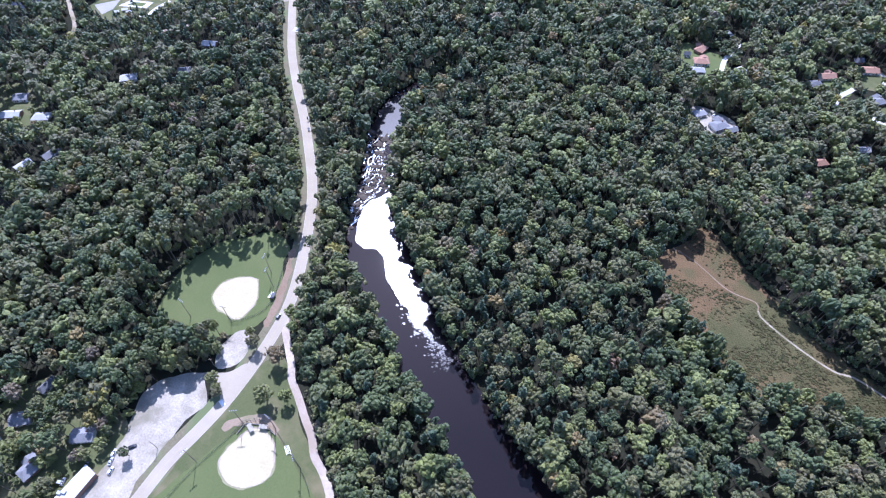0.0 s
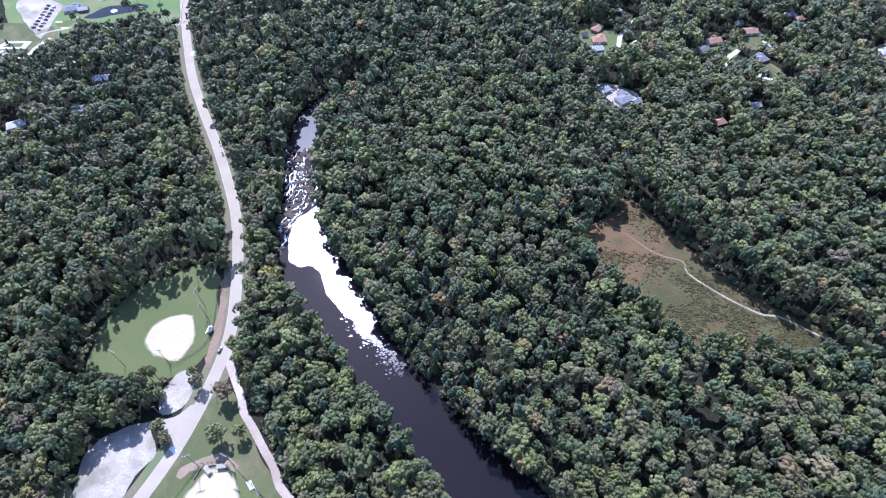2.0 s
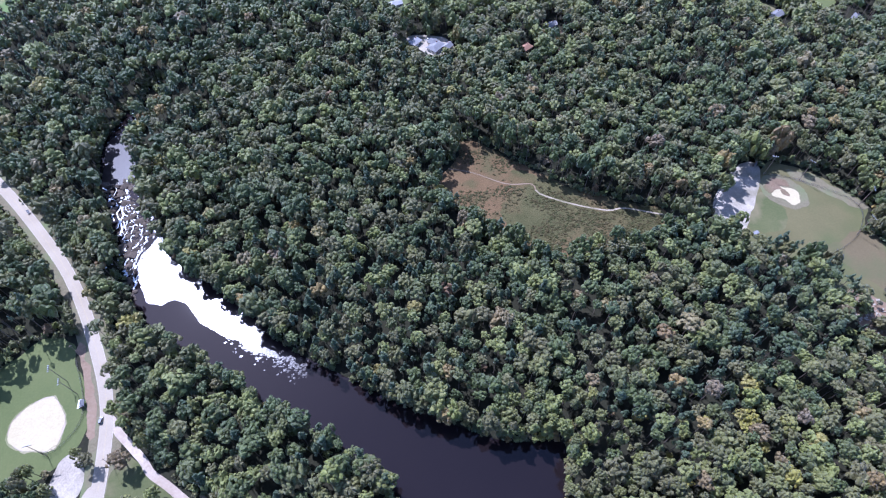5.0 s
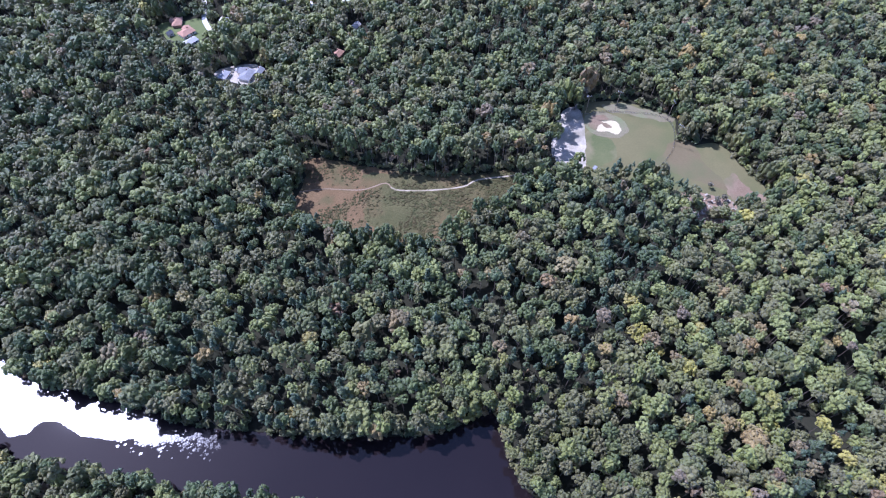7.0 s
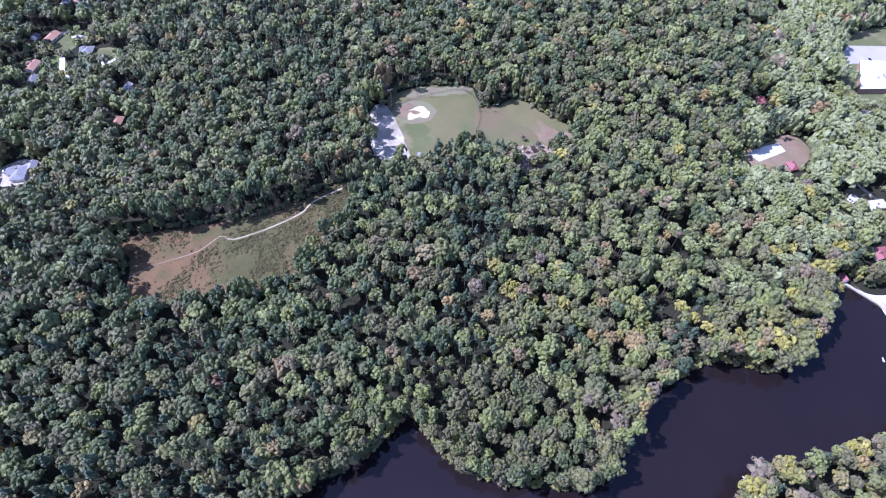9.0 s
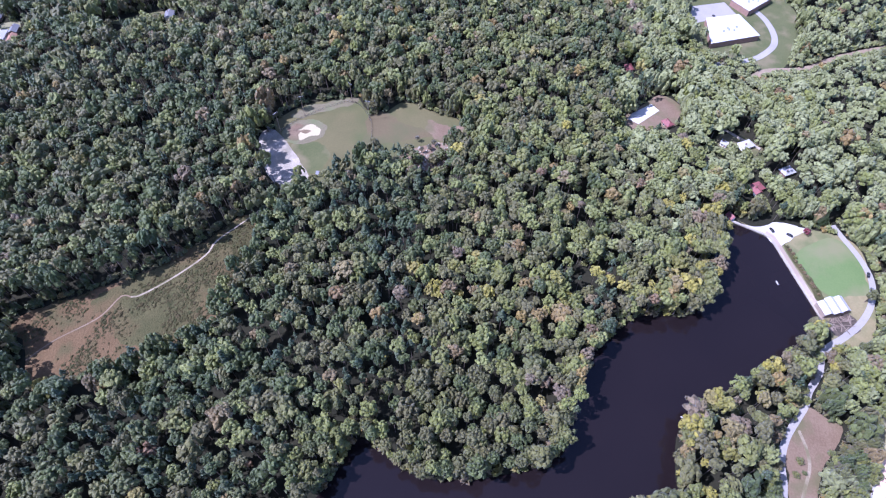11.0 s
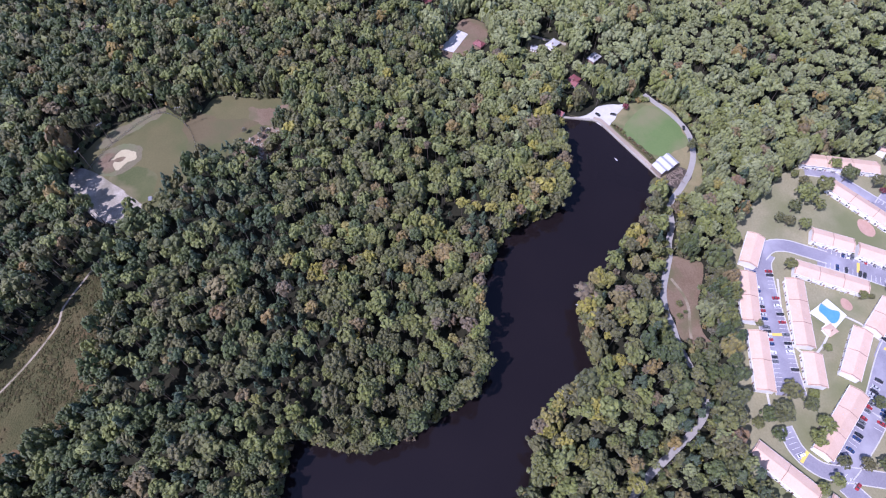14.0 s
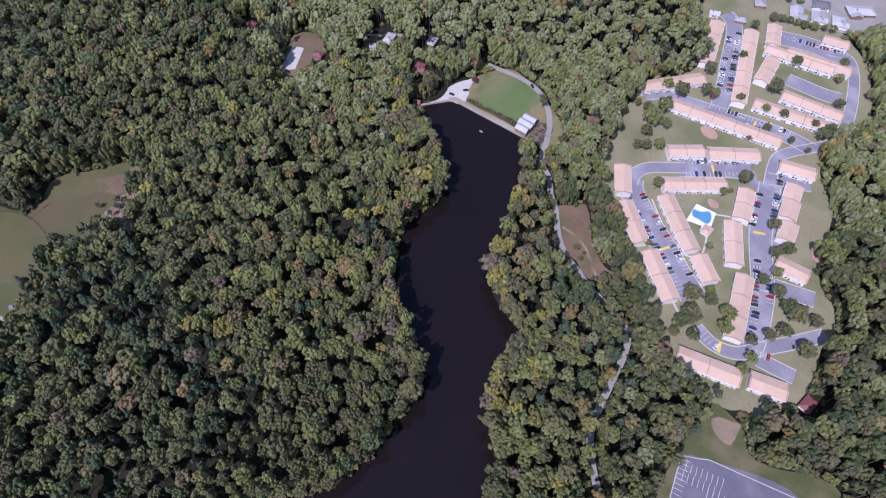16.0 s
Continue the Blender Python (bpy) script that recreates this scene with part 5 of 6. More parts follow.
# rubble of the old site
rr = np.random.default_rng(33)
bm = bmesh.new()
for _ in range(170):
    x, y = rr.uniform(303, 336), rr.uniform(60, 100)
    if inside(np.array([x]), np.array([y]), OLDSITE)[0]:
        a = rr.uniform(0, 3.14)
        q = bmesh.ops.create_cube(bm, size=1, matrix=Matrix.Translation((x, y, .35)) @ Euler((rr.uniform(-.2, .2), rr.uniform(-.2, .2), a)).to_matrix().to_4x4() @ Matrix.Diagonal((rr.uniform(.6, 2.6), rr.uniform(.4, 1.1), rr.uniform(.3, .7), 1)))
tagged(part("rubble", bm, M_GRAVEL), "broken pale concrete rubble in a clearing", "rubble", kind="stuff")

smooth_patch("sand_verge", curve([(12, -100), (4, -97), (-6, -94), (-8, -99), (4, -103)], 2, True), .10, M_SAND, "pale sandy verge beside a lane", "verge", .5)

# ---------- footpaths of the estate ----------
for k, pts in enumerate(([(108, -273), (98, -283), (84, -288)], [(98, -259), (90, -249), (86, -239), (95, -233)], [(96, -234), (113, -236), (139, -246)], [(103, -219), (83, -208), (61, -201)], [(154, -227), (152, -238), (130, -228)])):
    lane("path_%d" % (k + 4), pts, 1.3, .085, "pale concrete footpath between apartment buildings", False, M_CONC)
# where the woods stay low
LOW = [(x * .955, y * .955, ln * .6 + 7) for x, y, ln, *_ in HOUSES]
LOW += [(float(x) * k, float(y) * k, 8) for x, y in MILLROAD[::3] if x > 205 for k in (.97, .94, .91)]
LOW += [(float(x) * k, float(y) * k, 4.5) for x, y in MILLROAD[::3] if 95 < x <= 205 for k in (.97, .945)]
LOW += [(float(x) * k, float(y) * k, 9) for x, y in DIRTROAD[::3] for k in (.985, .965)]
LOW += [(float(x) * .955, float(y) * .955, 7) for x, y in GLADE[::3]]
LOW += [(float(x) * k, float(y) * k, 9) for x, y in UPPER[::2] for k in (.985, .96)]
LOW += [(x * k, y * k, 14) for x, y in ((395, -78), (398, -100), (380, -145), (370, -165), (505, -150), (500, -175), (500, -200), (520, -125), (300, 70), (320, 78)) for k in (.97, .94)]
LOW += [(float(x) * k, float(y) * k, 8) for line in ([(135, 574), (141, 564), (146, 553), (139, 538), (132, 522), (129, 505), (240, 504), (229, 492), (223, 477), (268, 540), (274, 531), (277, 513), (262, 476), (272, 461)],
                                                          HAMLET1[::4], HAMLET2[::4], HAMLET5[::4], HAMLET3[::4], MANOR[::4], PARK[::5], CLAYTRACK[::4], YARDS_E[::4], YARDS_E2[::4], [(-415, 519), (-398, 519), (-387, 525), (-374, 530), (-358, 538), (-429, 505), (-412, 490), (-372, 512), (-400, 508), (-440, 478), (-350, 528)]) for x, y in line for k in (.985, .965, .945)]
# ---------- trees ----------
def crown_shape(seed, clumps, sides, cards=0, card=.1, pine=False, rings=2):
    """A crown of radius 1, from about -0.5 to 1 high: bulging leaf clumps on limbs round a dim core, with loose sprays of leaves."""
    rng = np.random.default_rng(seed)
    vs, fs, base = [], [], 0
    tilt, lobes, phase = rng.uniform(0, 6.28), rng.integers(3, 6), rng.uniform(0, 6.28)
    spots = []
    for k in range(clumps):
        u = (k + .5) / clumps
        a = phase + k * 2.39996 + rng.normal(0, .22)
        if pine:
            z = -.55 + 1.55 * u + rng.normal(0, .05)
            reach = max(.06, .80 - .50 * (z + .55)) * rng.uniform(.75, 1.1) - .18
            c = np.array([reach * math.cos(a), reach * math.sin(a), z])
            d = np.array([math.cos(a) * .8, math.sin(a) * .8, .65])
            r = .34 - .15 * u
        else:
            z = 1 - 1.30 * u + rng.normal(0, .05)
            z = min(.98, max(-.34, z))
            side = math.sqrt(max(0.02, 1 - z * z)) * (1 + .16 * math.sin(lobes * a + tilt))
            d = np.array([side * math.cos(a), side * math.sin(a), max(z, -.1) + .18])
            c = np.array([side * math.cos(a), side * math.sin(a), z * .86 - .04]) * rng.uniform(.60, .80)
            r = rng.uniform(.74, 1.22) * 1.36 / math.sqrt(clumps)
        spots.append((c, d / np.linalg.norm(d), r))
    for c, d, r in spots:
        t = np.cross(d, rng.normal(size=3)); t /= np.linalg.norm(t)
        b = np.cross(d, t)
        ring = [c + d * r * rng.uniform(.80, 1.05)]
        squash = rng.uniform(.75, 1.2)
        for lift, out, turn_ in ((.60, .66, 0), (-.08, 1.0, .5))[2 - rings:]:
            for k in range(sides):
                a = (k + turn_) * math.tau / sides
                q = r * rng.uniform(.66, 1.30)
                ring.append(c + d * q * lift + (t * math.cos(a) * squash + b * math.sin(a) / squash) * q * out)
        vs.append(np.array(ring))
        n = sides
        fs.append(np.array([(0, 1 + k, 1 + (k + 1) % n) for k in range(n)] if rings == 1 else [(0, 1 + k, 1 + (k + 1) % n) for k in range(n)]
                           + [(1 + k, 1 + n + k, 1 + (k + 1) % n) for k in range(n)]
                           + [(1 + (k + 1) % n, 1 + n + k, 1 + n + (k + 1) % n) for k in range(n)]) + base)
        base += len(ring)
    core = [np.array([0, 0, .62])] + [np.array([.62 * math.cos(k * math.tau / 5), .62 * math.sin(k * math.tau / 5), -.12]) for k in range(5)]
    vs.append(np.array(core) * ((.5, .5, 1) if pine else (1, 1, 1)))
    fs.append(np.array([(0, 1 + k, 1 + (k + 1) % 5) for k in range(5)]) + base)
    base += 6
    for k in range(cards):
        c, d, r = spots[rng.integers(len(spots))]
        d = d + rng.normal(0, .75, 3); d /= np.linalg.norm(d)
        p = c + d * r * rng.uniform(.92, 1.18)
        nrm = d + rng.normal(0, .5, 3)
        nrm /= np.linalg.norm(nrm)
        t = np.cross(nrm, rng.normal(size=3)); t /= np.linalg.norm(t)
        b = np.cross(nrm, t)
        q = card * rng.uniform(.6, 1.4, 4)
        vs.append(np.array([p + t * q[0], p + b * q[1] * .8 - nrm * card * .2, p - t * q[2], p - b * q[3] * .8 - nrm * card * .2]))
        fs.append(np.array([[0, 1, 2], [0, 2, 3]]) + base)
        base += 4
    return np.concatenate(vs), np.concatenate(fs)


def trunk_shape(sides=4):
    """A tapered trunk of height 1 and radius 1 with two limbs."""
    vs, fs = [], []
    for (a, b, r0, r1) in (((0, 0, -0.02), (0, 0, 1.0), 1.0, 0.35),):
        base = len(vs)
        for c, r in ((a, r0), (b, r1)):
            for k in range(sides):
                vs.append((c[0] + r * math.cos(k * math.tau / sides), c[1] + r * math.sin(k * math.tau / sides), c[2]))
        for k in range(sides):
            n = (k + 1) % sides
            fs += [(base + k, base + n, base + sides + n), (base + k, base + sides + n, base + sides + k)]
    return np.array(vs), np.array(fs)


def mesh_of(name, v, f, mats, tint=None, which=None):
    me = bpy.data.meshes.new(name)
    v, f = np.ascontiguousarray(v, np.float32), np.ascontiguousarray(f, np.int32)
    me.vertices.add(len(v)); me.vertices.foreach_set("co", v.ravel())
    me.loops.add(f.size); me.loops.foreach_set("vertex_index", f.ravel())
    me.polygons.add(len(f))
    me.polygons.foreach_set("loop_start", np.arange(0, f.size, 3, dtype=np.int32))
    for m in mats:
        me.materials.append(m)
    if which is not None:
        me.polygons.foreach_set("material_index", which.astype(np.int32))
    if tint is not None:
        a = me.attributes.new("tint", "FLOAT", "POINT")
        a.data.foreach_set("value", np.ascontiguousarray(tint, np.float32))
    me.update(calc_edges=True)
    me.validate()
    me.shade_flat()
    return me


def field(x, y, s, seed):
    """Smooth noise over the plan, about -1 to 1."""
    r = np.random.default_rng(seed)
    out = np.zeros(x.shape)
    for _ in range(7):
        a, k, ph = r.uniform(0, 6.28), r.uniform(.6, 1.7) / s, r.uniform(0, 6.28)
        out += np.sin((x * math.cos(a) + y * math.sin(a)) * k * 6.28 + ph)
    return out / 3.2


rng = np.random.default_rng(11)
SPACING = 7.7
gx, gy = np.meshgrid(np.arange(-680, 830, SPACING), np.arange(-620, 800, SPACING * 0.88))
gx = gx + (np.arange(gx.shape[0]) % 2)[:, None] * SPACING / 2
tx = (gx + rng.uniform(-.36, .36, gx.shape) * SPACING).ravel()
ty = (gy + rng.uniform(-.36, .36, gy.shape) * SPACING).ravel()
az, rad = np.degrees(np.arctan2(tx, ty)), np.hypot(tx, ty)
keep = (rad < 715) & ((az > -64) & (az < 168) | (rad < 420) & ((az > -100) | (az < -140))) & (rad > 3)
tx, ty = tx[keep], ty[keep]
ok = ~inside(tx, ty, SHORE) & (off(tx, ty, SHORE, True) > 1.0)
for poly in OPEN:
    ok &= ~inside(tx, ty, np.asarray(poly))
for line, wide in WAYS:
    ok &= off(tx, ty, line) > np.where((tx < 205) & (line is MILLROAD), 2.7, wide / 2 + 3.0)
for poly in THIN:
    ok &= ~(inside(tx, ty, poly) & (rng.uniform(size=len(tx)) < (.22 if poly is VILLAGE_W or poly is OLDSITE else .45)))
ok &= off(tx, ty, UPPER) > 7
for cx, cy, r in BARE:
    ok &= np.hypot(tx - cx, ty - cy) > r
ok &= ~((off(tx, ty, HIGHWAY) < 14) & (ty > 290) & (tx < np.interp(ty, HIGHWAY[:, 1], HIGHWAY[:, 0])))
ok &= ~((off(tx, ty, HIGHWAY) < 15) & (ty < 142)) & ~((off(tx, ty, HIGHWAY) < 20) & (ty < 218) & (tx < -158))
ok &= rng.uniform(size=len(tx)) > .05
tx, ty = tx[ok], ty[ok]
# trees leaning over the water's edge
ex = SHORE[:, 0] + rng.uniform(-2.5, 2.5, len(SHORE)); ey = SHORE[:, 1] + rng.uniform(-2.5, 2.5, len(SHORE))
on_land = ~inside(ex, ey, SHORE) & (off(ex, ey, DAM) > 7) & (off(ex, ey, RAPIDS) > 16) & ~inside(ex, ey, BELOW_DAM)
tx, ty = np.concatenate([tx, ex[on_land]]), np.concatenate([ty, ey[on_land]])

# bushes that close the edge of the woods
ux, uy = [], []
for line, lo, hi in [(np.asarray(p), .5, 4.0) for p in (FIELD1, MEADOW, FIELD3, GLADE, ESTATE, SCHOOL, CAMP1, GOLF, GRASS_S, BELOW_DAM)] + [(SHORE, 0.2, 2.5), (HIGHWAY, 9, 13), (HIGHWAY, -13, -9), (MILLROAD, 4, 7), (MILLROAD, -7, -4), (TRACK, 5, 7), (DIRTROAD, -7, -5), (DIRTROAD, 5, 7)]:
    d = np.gradient(line, axis=0)
    nrm = np.c_[d[:, 1], -d[:, 0]] / (np.hypot(d[:, 0], d[:, 1])[:, None] + 1e-6)
    for sgn in (-1, 1):
        o = rng.uniform(lo, hi, len(line))[:, None] * sgn
        q = line + nrm * o + rng.uniform(-1.5, 1.5, line.shape)
        ux.append(q[:, 0]); uy.append(q[:, 1])
fill = rng.uniform(size=len(tx)) < np.where(np.hypot(tx, ty) < 520, .32, .10)
ux.append(tx[fill] + rng.uniform(-4.5, 4.5, fill.sum())); uy.append(ty[fill] + rng.uniform(-4.5, 4.5, fill.sum()))
ux, uy = np.concatenate(ux), np.concatenate(uy)
ok = ~inside(ux, uy, SHORE) & (off(ux, uy, DAM) > 6) & ~((off(ux, uy, HIGHWAY) < 15) & (uy < 142)) & ~((off(ux, uy, HIGHWAY) < 20) & (uy < 218) & (ux < -158)) & (np.hypot(ux, uy) < 700)
for poly in OPEN:
    ok &= ~inside(ux, uy, np.asarray(poly))
for line, wide_ in WAYS:
    ok &= off(ux, uy, line) > wide_ / 2 + 1.2
for cx, cy, r in BARE:
    ok &= np.hypot(ux - cx, uy - cy) > r
ux, uy = ux[ok], uy[ok]
n_tree = len(tx)
tx, ty = np.concatenate([tx, ux]), np.concatenate([ty, uy])
# undergrowth below the outermost trees
rim_ = np.full(len(tx), 99.0)
for poly in OPEN + [SHORE]:
    rim_ = np.minimum(rim_, off(tx, ty, np.asarray(poly), True))
for line, wide_ in WAYS:
    rim_ = np.minimum(rim_, off(tx, ty, line) - wide_ / 2)
out = (np.arange(len(tx)) < n_tree) & (rim_ < 10) & (rim_ > 3.2)
tx, ty = np.concatenate([tx, tx[out] + rng.uniform(-3, 3, out.sum())]), np.concatenate([ty, ty[out] + rng.uniform(-3, 3, out.sum())])
gone = (off(tx, ty, DAM) < 8) | inside(tx, ty, BELOW_DAM) | (np.hypot(tx - 228, ty + 203) < 15)
n_tree -= gone[:n_tree].sum()
tx, ty = tx[~gone], ty[~gone]
bush = np.arange(len(tx)) >= n_tree
n_low = n_tree + len(ux)
n = len(tx)
rad = np.hypot(tx, ty)
size = np.clip(rng.lognormal(math.log(4.65), .27, n), 2.6, 7.6)
high = np.clip(18.5 + size * 0.9 + rng.normal(0, 2.6, n) + 1.8 * field(tx, ty, 160, 3), 13, 31)
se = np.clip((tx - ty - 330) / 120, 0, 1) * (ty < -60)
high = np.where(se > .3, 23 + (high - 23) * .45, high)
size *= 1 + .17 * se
pinef = field(tx, ty, 240, 8)
central = np.clip((ty - 30) / 50, 0, 1) * np.clip((320 - ty) / 60, 0, 1) * (tx > -125) * np.clip((300 - tx) / 60, 0, 1)
pine = rng.uniform(size=n) < np.clip(0.05 + 0.12 * central + 0.30 * (pinef > 0.45) + 0.30 * ((ty > 330) & (tx < -60)), 0, .6)
size[pine] *= 0.74
flat_cap = np.zeros(n, bool)
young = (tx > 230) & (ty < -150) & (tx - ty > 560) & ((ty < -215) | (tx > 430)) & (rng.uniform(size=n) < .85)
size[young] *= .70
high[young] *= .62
for cx, cy, r in LOW:
    near_by = np.hypot(tx - cx, ty - cy) < r
    high[near_by] = np.minimum(high[near_by], rng.uniform(7, 12, near_by.sum()))
    size[near_by] = np.minimum(size[near_by], 4.2)
    flat_cap[near_by] = True
tall_edge = (off(tx, ty, FIELD1, True) < 17) & ((ty > 172) | (tx < -226)) & (tx < -172)
high[tall_edge] = rng.uniform(31, 36, tall_edge.sum())
meadow_edge = (off(tx, ty, MEADOW, True) < 13) & (tx + ty > 416) | (off(tx, ty, np.asarray(LOT3, float), True) < 13) & (tx < 312) & (ty > 170)
high[meadow_edge] = rng.uniform(27, 33, meadow_edge.sum())
size[bush], pine[bush] = rng.uniform(1.7, 3.2, bush.sum()), False
size[n_low:] = rng.uniform(2.6, 3.8, n - min(n, n_low))
high[bush] = size[bush] * 1.55 + rng.uniform(0, 1.5, bush.sum())
south = np.clip((90 - ty) / 160, 0, 1)
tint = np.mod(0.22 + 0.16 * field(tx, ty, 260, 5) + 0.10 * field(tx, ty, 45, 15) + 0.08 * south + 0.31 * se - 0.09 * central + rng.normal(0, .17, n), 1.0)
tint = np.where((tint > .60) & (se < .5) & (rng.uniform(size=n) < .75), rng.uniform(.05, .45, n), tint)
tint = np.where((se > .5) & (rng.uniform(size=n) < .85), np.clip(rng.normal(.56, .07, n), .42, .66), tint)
odd = rng.uniform(size=n)
tint = np.where(ty > -60, np.minimum(tint, .50), tint)
point = (tx > 10) & (tx < 230) & (ty > -130) & (ty < 70) & (tx * .5 - ty > -30)
tint = np.where(point & (rng.uniform(size=n) < .55), np.where(rng.uniform(size=n) < .22, np.where(rng.uniform(size=n) < .7, rng.uniform(.79, .87, n), rng.uniform(.88, .96, n)), rng.uniform(.34, .50, n)), tint)
by_lake = (off(tx, ty, SHORE[::3], True) < 26) & (tx > 60) & (ty < 90)
tint = np.where(by_lake, np.where(rng.uniform(size=n) < .28, np.where(rng.uniform(size=n) < .75, rng.uniform(.79, .87, n), rng.uniform(.88, .96, n)), rng.uniform(.22, .52, n)), tint)
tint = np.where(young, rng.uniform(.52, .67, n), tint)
odd = np.where(by_lake, odd * .4, odd * (1.3 - .5 * south))
tint = np.where(odd < 0.045, rng.uniform(.84, .99, n), np.where(by_lake | point, tint, np.clip(tint, .01, .67)))
tint = np.where(pine, rng.uniform(.725, .75, n), tint)
turn = rng.uniform(0, 6.28, n)
wide, flat = rng.uniform(.84, 1.18, n), rng.uniform(.95, 1.35, n)
flat[flat_cap | young] = 1.0
rim_ = np.full(n, 99.0)
for poly in OPEN:
    rim_ = np.minimum(rim_, off(tx, ty, np.asarray(poly), True))
edge = (rim_ < 9) & ~bush & ~flat_cap & ~pine
flat[edge] = rng.uniform(1.7, 2.1, edge.sum())

order = np.argsort(np.hypot(tx - 60, ty - 20))
lone = np.zeros(n, bool)
lone[[i for i in order if not bush[i]][:215]] = True

# single trees of the nearest stretch of bank
NEAR = [(mesh_of("crown", *crown_shape(100 + k, 38, 5, 60, .085, k >= 9), [M_LEAF], None), k >= 9) for k in range(12)]


def trunk_mesh(seed):
    bm = bmesh.new()
    r = random.Random(seed)
    tube(bm, (0, 0, -0.3), (r.uniform(-.02, .02), r.uniform(-.02, .02), 9), .34, .20)
    tube(bm, (0, 0, 8.9), (.2, .1, 14), .20, .08)
    for k in range(5):
        a = r.uniform(0, 6.28)
        z = 6 + k * 1.4
        tube(bm, (0, 0, z), (2.6 * math.cos(a), 2.6 * math.sin(a), z + 2.4), .12, .04, 5)
    me = bpy.data.meshes.new("trunk")
    bm.to_mesh(me); bm.free()
    me.materials.append(M_BARK)
    return me


TRUNKS = [trunk_mesh(k) for k in range(3)]
TREE_LABELS = ["dense green broadleaf tree with a rounded crown", "olive green broadleaf tree in early autumn", "tall dark green pine with a narrow crown"]


def put_tree(x, y, r, h, turned, pined, k, group="woodland trees", red=None, label=""):
    me = NEAR[9 + k % 3][0] if pined else NEAR[k % 9][0]
    t = thing("pine_tree" if pined else "tree", pose(x, y, 0, 0, 0, math.degrees(turned)), label or (TREE_LABELS[2] if pined else TREE_LABELS[k % 2]), "tree", group)
    c = new("crown", me)
    if red:
        c.data = me.copy()
        c.data.materials[0] = red
    c.parent = t
    tall = r * (1.5 if not pined else 2.0)
    deep = 1.25 if pined else 1.0 if h < r * 3 else 1.4
    c.location, c.scale = (0, 0, h - r * .93 * deep), (r, r * (0.92 + .02 * (k % 9)), r * deep)
    b = new("trunk", TRUNKS[k % 3])
    b.parent = t
    s = (h - tall * 0.5) / 14
    b.scale = (max(.5, r / 5), max(.5, r / 5), s)
    return t


for i in np.flatnonzero(lone):
    put_tree(float(tx[i]), float(ty[i]), float(size[i]), float(high[i]), float(turn[i]), bool(pine[i]), int(i))


def brush():
    r2 = np.random.default_rng(31)
    bx, by = r2.uniform(80, 232, 20000), r2.uniform(178, 308, 20000)
    keep = inside(bx, by, MEADOW) & (off(bx, by, TRAIL) > 1.6) & (field(bx, by, 34, 12) + .35 * (bx - by + 60) / 60 > r2.normal(.06, .45, 20000))
    shapes = [crown_shape(700 + k, 6, 5, rings=1) for k in range(8)]
    V, Fc, T, base = [], [], [], 0
    for i in np.flatnonzero(keep)[:4600]:
        v, f = shapes[i % 8]
        r = r2.lognormal(-.50, .35)
        V.append(v * (r * r2.uniform(.8, 1.5), r, r * .62) + (bx[i], by[i], r * .12))
        Fc.append(f + base); base += len(v)
        T.append(np.full(len(v), r2.uniform(.01, .99)))
    me = mesh_of("meadow_brush", np.concatenate(V), np.concatenate(Fc), [M_BRUSH], np.concatenate(T))
    return tagged(new("meadow_brush", me), "low olive and brown brush in the meadow", "brush", kind="stuff")


def woodland(name, mask, clumps, sides, cards, rings, label):
    ids = np.flatnonzero(mask)
    shapes = [crown_shape(300 + k, clumps, sides, cards, .10, k >= 12, rings) for k in range(16)]
    tv, tf = trunk_shape(3)
    V, Fc, T, Wm, base = [], [], [], [], 0
    for i in ids:
        v, f = shapes[12 + i % 4] if pine[i] else shapes[i % 12]
        c, s = math.cos(turn[i]), math.sin(turn[i])
        r = size[i]
        tall = r * (2.0 if pine[i] else 1.5)
        sx, sy = r * wide[i], r / wide[i]
        m = np.array([[c * sx, -s * sy, 0], [s * sx, c * sy, 0], [0, 0, r * (1.25 if pine[i] else .95 if bush[i] and i < n_low else 1.5 if bush[i] else flat[i])]])
        V.append(v @ m.T + (tx[i], ty[i], high[i] - tall * .62 * (1 if pine[i] or bush[i] else flat[i])))
        Fc.append(f + base); base += len(v)
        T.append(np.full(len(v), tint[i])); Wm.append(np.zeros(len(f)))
        V.append(tv * (.3, .3, high[i] - tall * .5) + (tx[i], ty[i], 0))
        Fc.append(tf + base); base += len(tv)
        T.append(np.full(len(tv), .5)); Wm.append(np.ones(len(tf)))
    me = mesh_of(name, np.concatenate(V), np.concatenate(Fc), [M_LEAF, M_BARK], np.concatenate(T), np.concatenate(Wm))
    return tagged(new(name, me), label, "woodland", kind="stuff")


az = np.degrees(np.arctan2(tx, ty))
close = (rad < 285) | (se > .5) & (rad < 390)
behind = (az < -80) & (az > -152)
woodland("near_woods", ~lone & close & ~behind & ~bush, 22, 5, 8, 2, "dense green and olive broadleaf woods by the water")
woodland("middle_woods", ~lone & ~close & (rad < 500) & ~behind & ~bush, 13, 4, 0, 2, "dense mixed woods with darker pines")
woodland("far_woods", ~lone & (~close & (rad >= 500) | behind) & ~bush, 12, 5, 0, 1, "distant mixed woods round clearings")

brush()
woodland("bushes", bush, 8, 5, 3, 1, "green bushes along the edges of the woods")
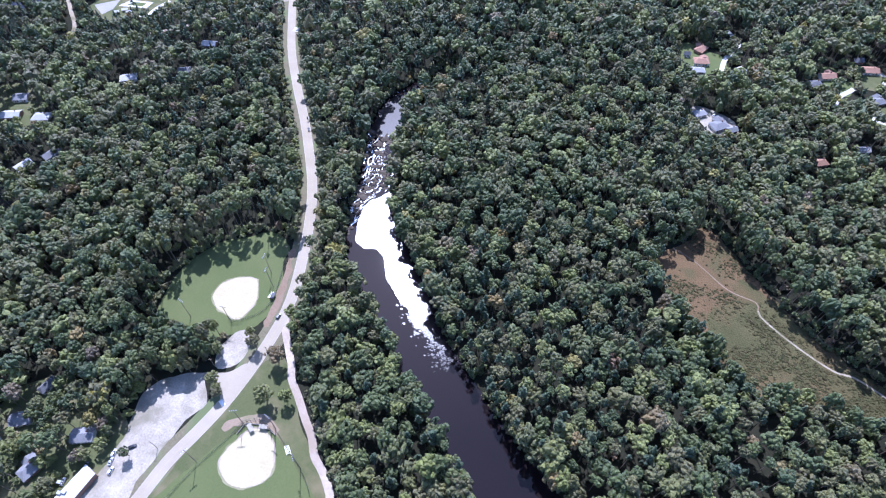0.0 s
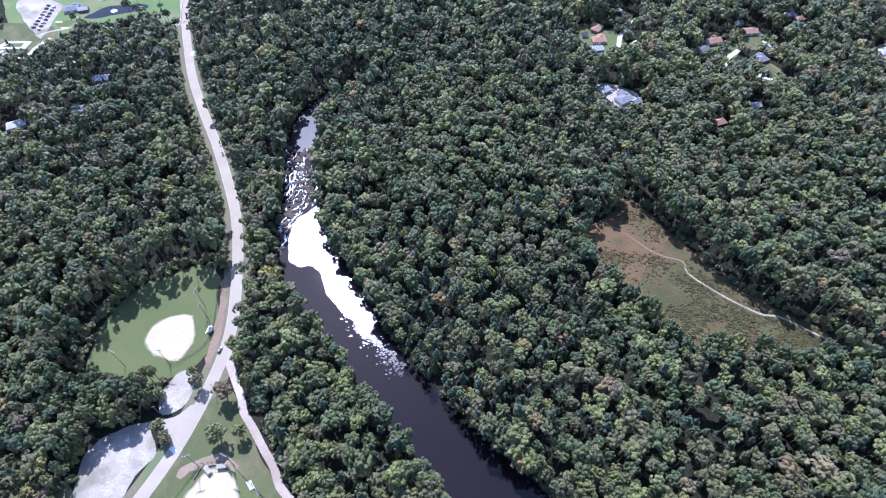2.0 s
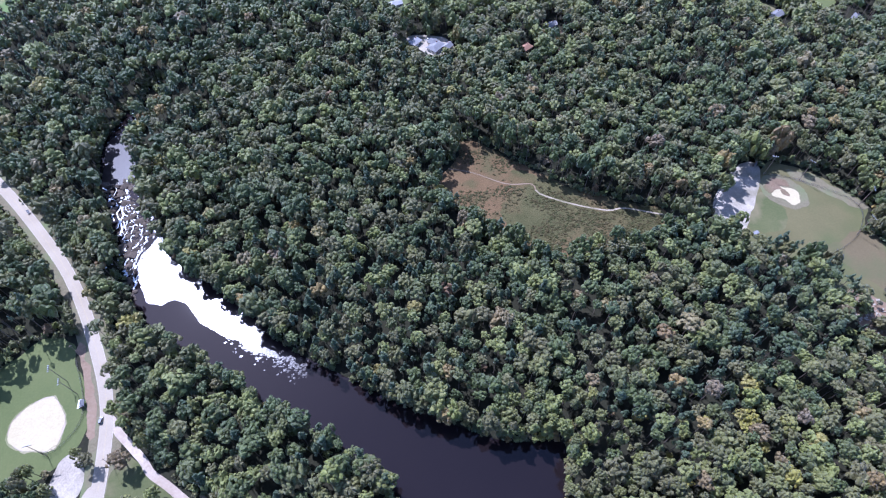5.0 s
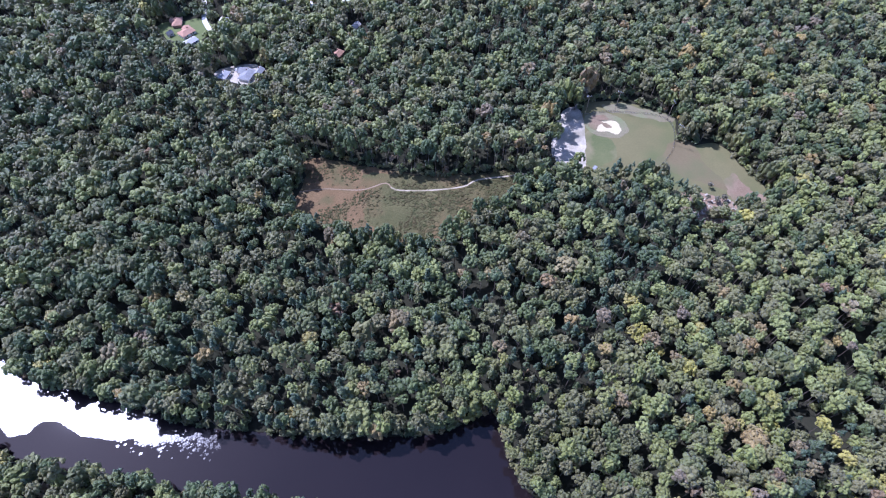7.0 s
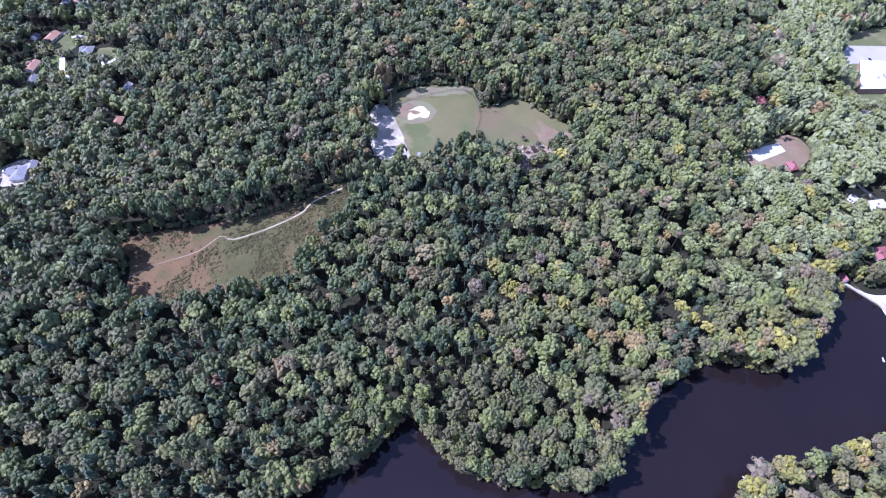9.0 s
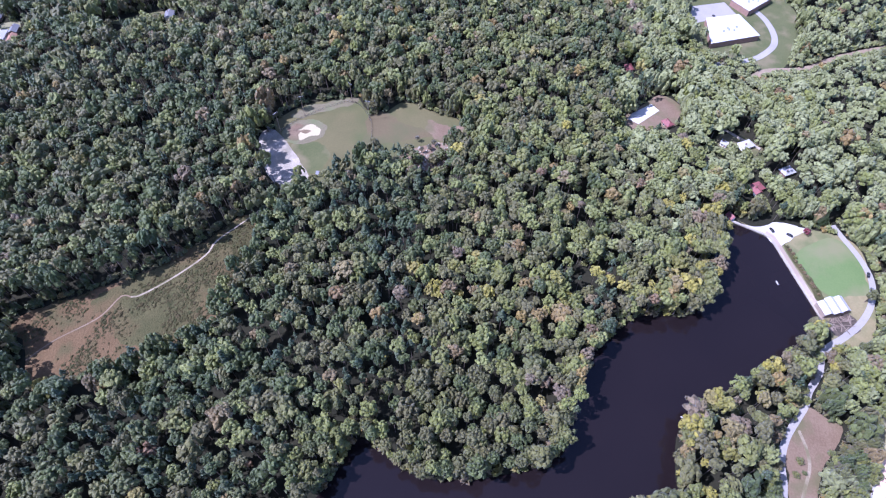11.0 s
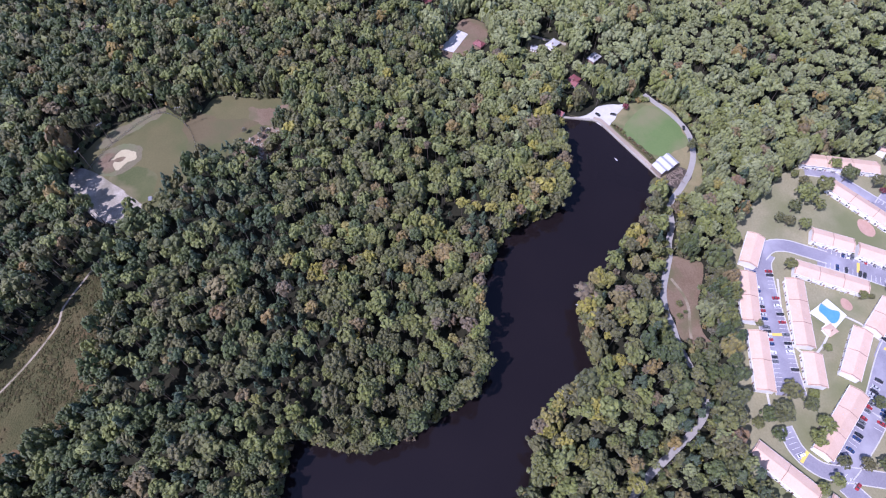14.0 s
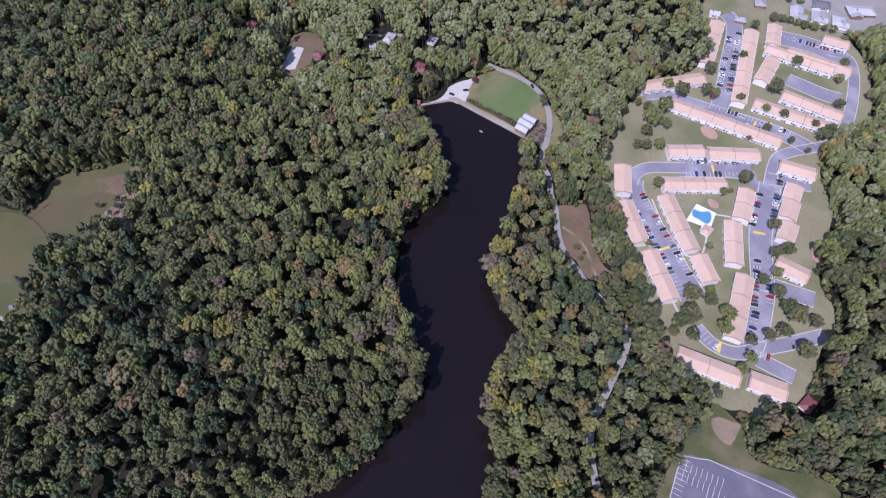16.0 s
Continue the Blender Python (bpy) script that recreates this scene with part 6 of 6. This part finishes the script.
# trees standing alone on lawns and beside lots
ALONE = [(67, -212, 6.5), (57, -201, 7.5), (57, -194, 5), (54, -187, 3.8), (46, -195, 4.6), (58, -220, 4.8), (46, -222, 6), (40, -215, 5), (41, -260, 5), (29, -257, 6), (24, -256, 7), (20, -243, 5),
         (26, -222, 4.2), (23, -234, 4.4), (18, -214, 3.8), (15, -264, 4.6), (5, -244, 6), (63, -225, 3.8), (52, -260, 4.2), (116, -289, 3.4), (115, -296, 2), (88, -249, 3), (78, -297, 4.6), (62, -281, 4.4),
         (60, -290, 4.8), (51, -271, 4), (117, -310, 5.6), (145, -254, 4.6), (111, -217, 2.8)]
ALONE2 = [(215, -296, 3), (216, -327, 4.8), (205, -330, 6.2), (196, -348, 4.8), (191, -354, 4), (213, -369, 5.4), (176, -365, 3.8), (158, -373, 3.8), (147, -381, 3.8), (170, -396, 6.4), (183, -435, 4.6), (128, -394, 3.6),
          (144, -343, 2.4), (194, -291, 8), (199, -308, 6.4), (172, -279, 4.6), (177, -271, 4.6), (181, -266, 3.8), (126, -367, 2.8), (113, -370, 2.4), (144, -361, 3.2), (117, -388, 5.4), (118, -398, 4.6),
          (234, -441, 4), (211, -404, 3.6), (162, -465, 4.2), (152, -449, 3.8), (133, -426, 4), (38, -170, 5), (16, -205, 3.6), (187, -280, 5), (186, -298, 4.6), (206, -298, 4.4)]
ALONE3 = [(-199, 52), (-215, 60), (-179, 122), (-173, 104), (-160, 133), (-240, 48), (-250, 60), (-236, 70), (-262, 62),
          (-256, 44), (-258, 24), (-270, 30), (252, -232),  (-428, 564), (-411, 564), (-409, 577), (-396, 567), (-389, 567), (-379, 567), (-360, 572), (-347, 552), (-324, 518), (-370, 530), (-371, 551)]
tr = random.Random(77)
for x, y, r in ALONE + ALONE2:
    put_tree(x, y, r, r * 2.2 + tr.uniform(1, 3), tr.uniform(0, 6.28), False, tr.randrange(90), "estate trees", label="rounded green tree on a dry lawn")
for k, (x, y) in enumerate(ALONE3):
    r = tr.uniform(3.2, 5.2)
    put_tree(x, y, r, r * 2.4 + tr.uniform(2, 6), tr.uniform(0, 6.28), False, tr.randrange(90), "roadside trees", label="broadleaf tree at the edge of open grass")
for x, y, r in ((303, -201, 2.8), (452, -92, 4.0), (392, -120, 3.5), (190, -352, 3.2)):
    put_tree(x, y, r, r * 2.1, x, False, int(x), "red maples", M_RED, "small dark red maple tree")
put_tree(-138, 102, 6.6, 17, 1.0, False, 4, "roadside trees", label="large dark green tree beside a ball field")
put_tree(-126, 105, 4.6, 15, 2.0, False, 5, "roadside trees", label="tall dark broadleaf tree beside a track")
put_tree(-142, 127, 6.3, 17, 0.5, False, 7, "roadside trees", M_BROWN, "large brownish tree beside the highway")
put_tree(-166, 139, 3.6, 12, 0.2, False, 3, "roadside trees", label="broadleaf tree beside a gravel lot")
put_tree(-169, 100, 3.4, 11, 0.9, False, 6, "roadside trees", label="broadleaf tree beside a gravel lot")
for k, (x, y) in enumerate(((234, -465), (229, -469), (224, -473), (219, -476), (214, -480), (208, -485), (202, -491), (196, -494), (183, -492), (177, -503), (167, -500), (240, -505), (268, -497), (246, -497))):
    put_tree(x, y, tr.uniform(3.0, 4.4), tr.uniform(7, 9), k, False, k + 3, "hedge trees", label="dark green tree in a row behind houses")
for x, y in ((358, 139), (364, 136), (371, 140), (366, 145)):
    put_tree(x, y, tr.uniform(3.6, 5.0), tr.uniform(12, 16), x, False, int(x) % 90, "roadside trees", label="broadleaf tree at the edge of open grass")

put_tree(-227, 64, 5.6, 14, 0.3, False, 8, "roadside trees", M_GOLD, "golden olive tree behind a gravel lot")
for x, y, r in ((-216, 76, 4.6), (-219, 83, 4.4), (-245, 76, 6.2), (-255, 68, 5.6), (-239, 45, 6.4), (-260, 38, 6.6), (-229, 25, 5), (-264, 63, 4.8), (-167, 97, 3.6), (-213, 88, 4.6)):
    put_tree(x, y, r, r * 1.6 + tr.uniform(4, 7), x, False, int(-x), "yard trees", label="broadleaf tree among houses behind a gravel lot")
for k in range(14):
    u = (k + .5) / 14
    q = put_tree(289 - 40 * u + tr.uniform(-.8, .8), -186.5 - 17.5 * u + tr.uniform(-.8, .8), tr.uniform(1.0, 1.8), tr.uniform(1.6, 2.6), k, False, k, "dam shrubs", M_BROWN if k % 3 else None, "low olive brown shrub on the bank below a dam")
    q.name = "shrub"
    tagged(q, category="shrub")
for x, y, r in ((133, -175, 2.4), (125, -172, 2.2), (127, -177, 1.6)):
    put_tree(x, y, r, r * 2.0, x, False, int(x), "glade trees", label="small green tree on a grassy island")
for x, y, r in ((141, -158, 4.6), (189, -176, 3.6)):
    put_tree(x, y, r, r * 1.6 + 9, x, False, int(x), "autumn trees", M_BROWN, "rust-brown autumn tree beside a lane")
for k in range(16):
    q = put_tree(150 - 2.6 * k + tr.uniform(-2, 2), -203 + .9 * k + tr.uniform(-3, 3), tr.uniform(1.8, 3.0), tr.uniform(4.5, 7.5), k, False, k, "glade scrub", M_SCRUB if k % 2 else None, "thin grey-green scrub tree at the edge of a glade")
for k in range(13):
    q = put_tree(306 + (k * 7.3) % 27, 64 + (k * 11.7) % 33, tr.uniform(1.8, 3.0), tr.uniform(5, 8), k, False, k, "clearing scrub", M_SCRUB if k % 3 else M_BROWN, "thin grey-brown tree in a rubble clearing")
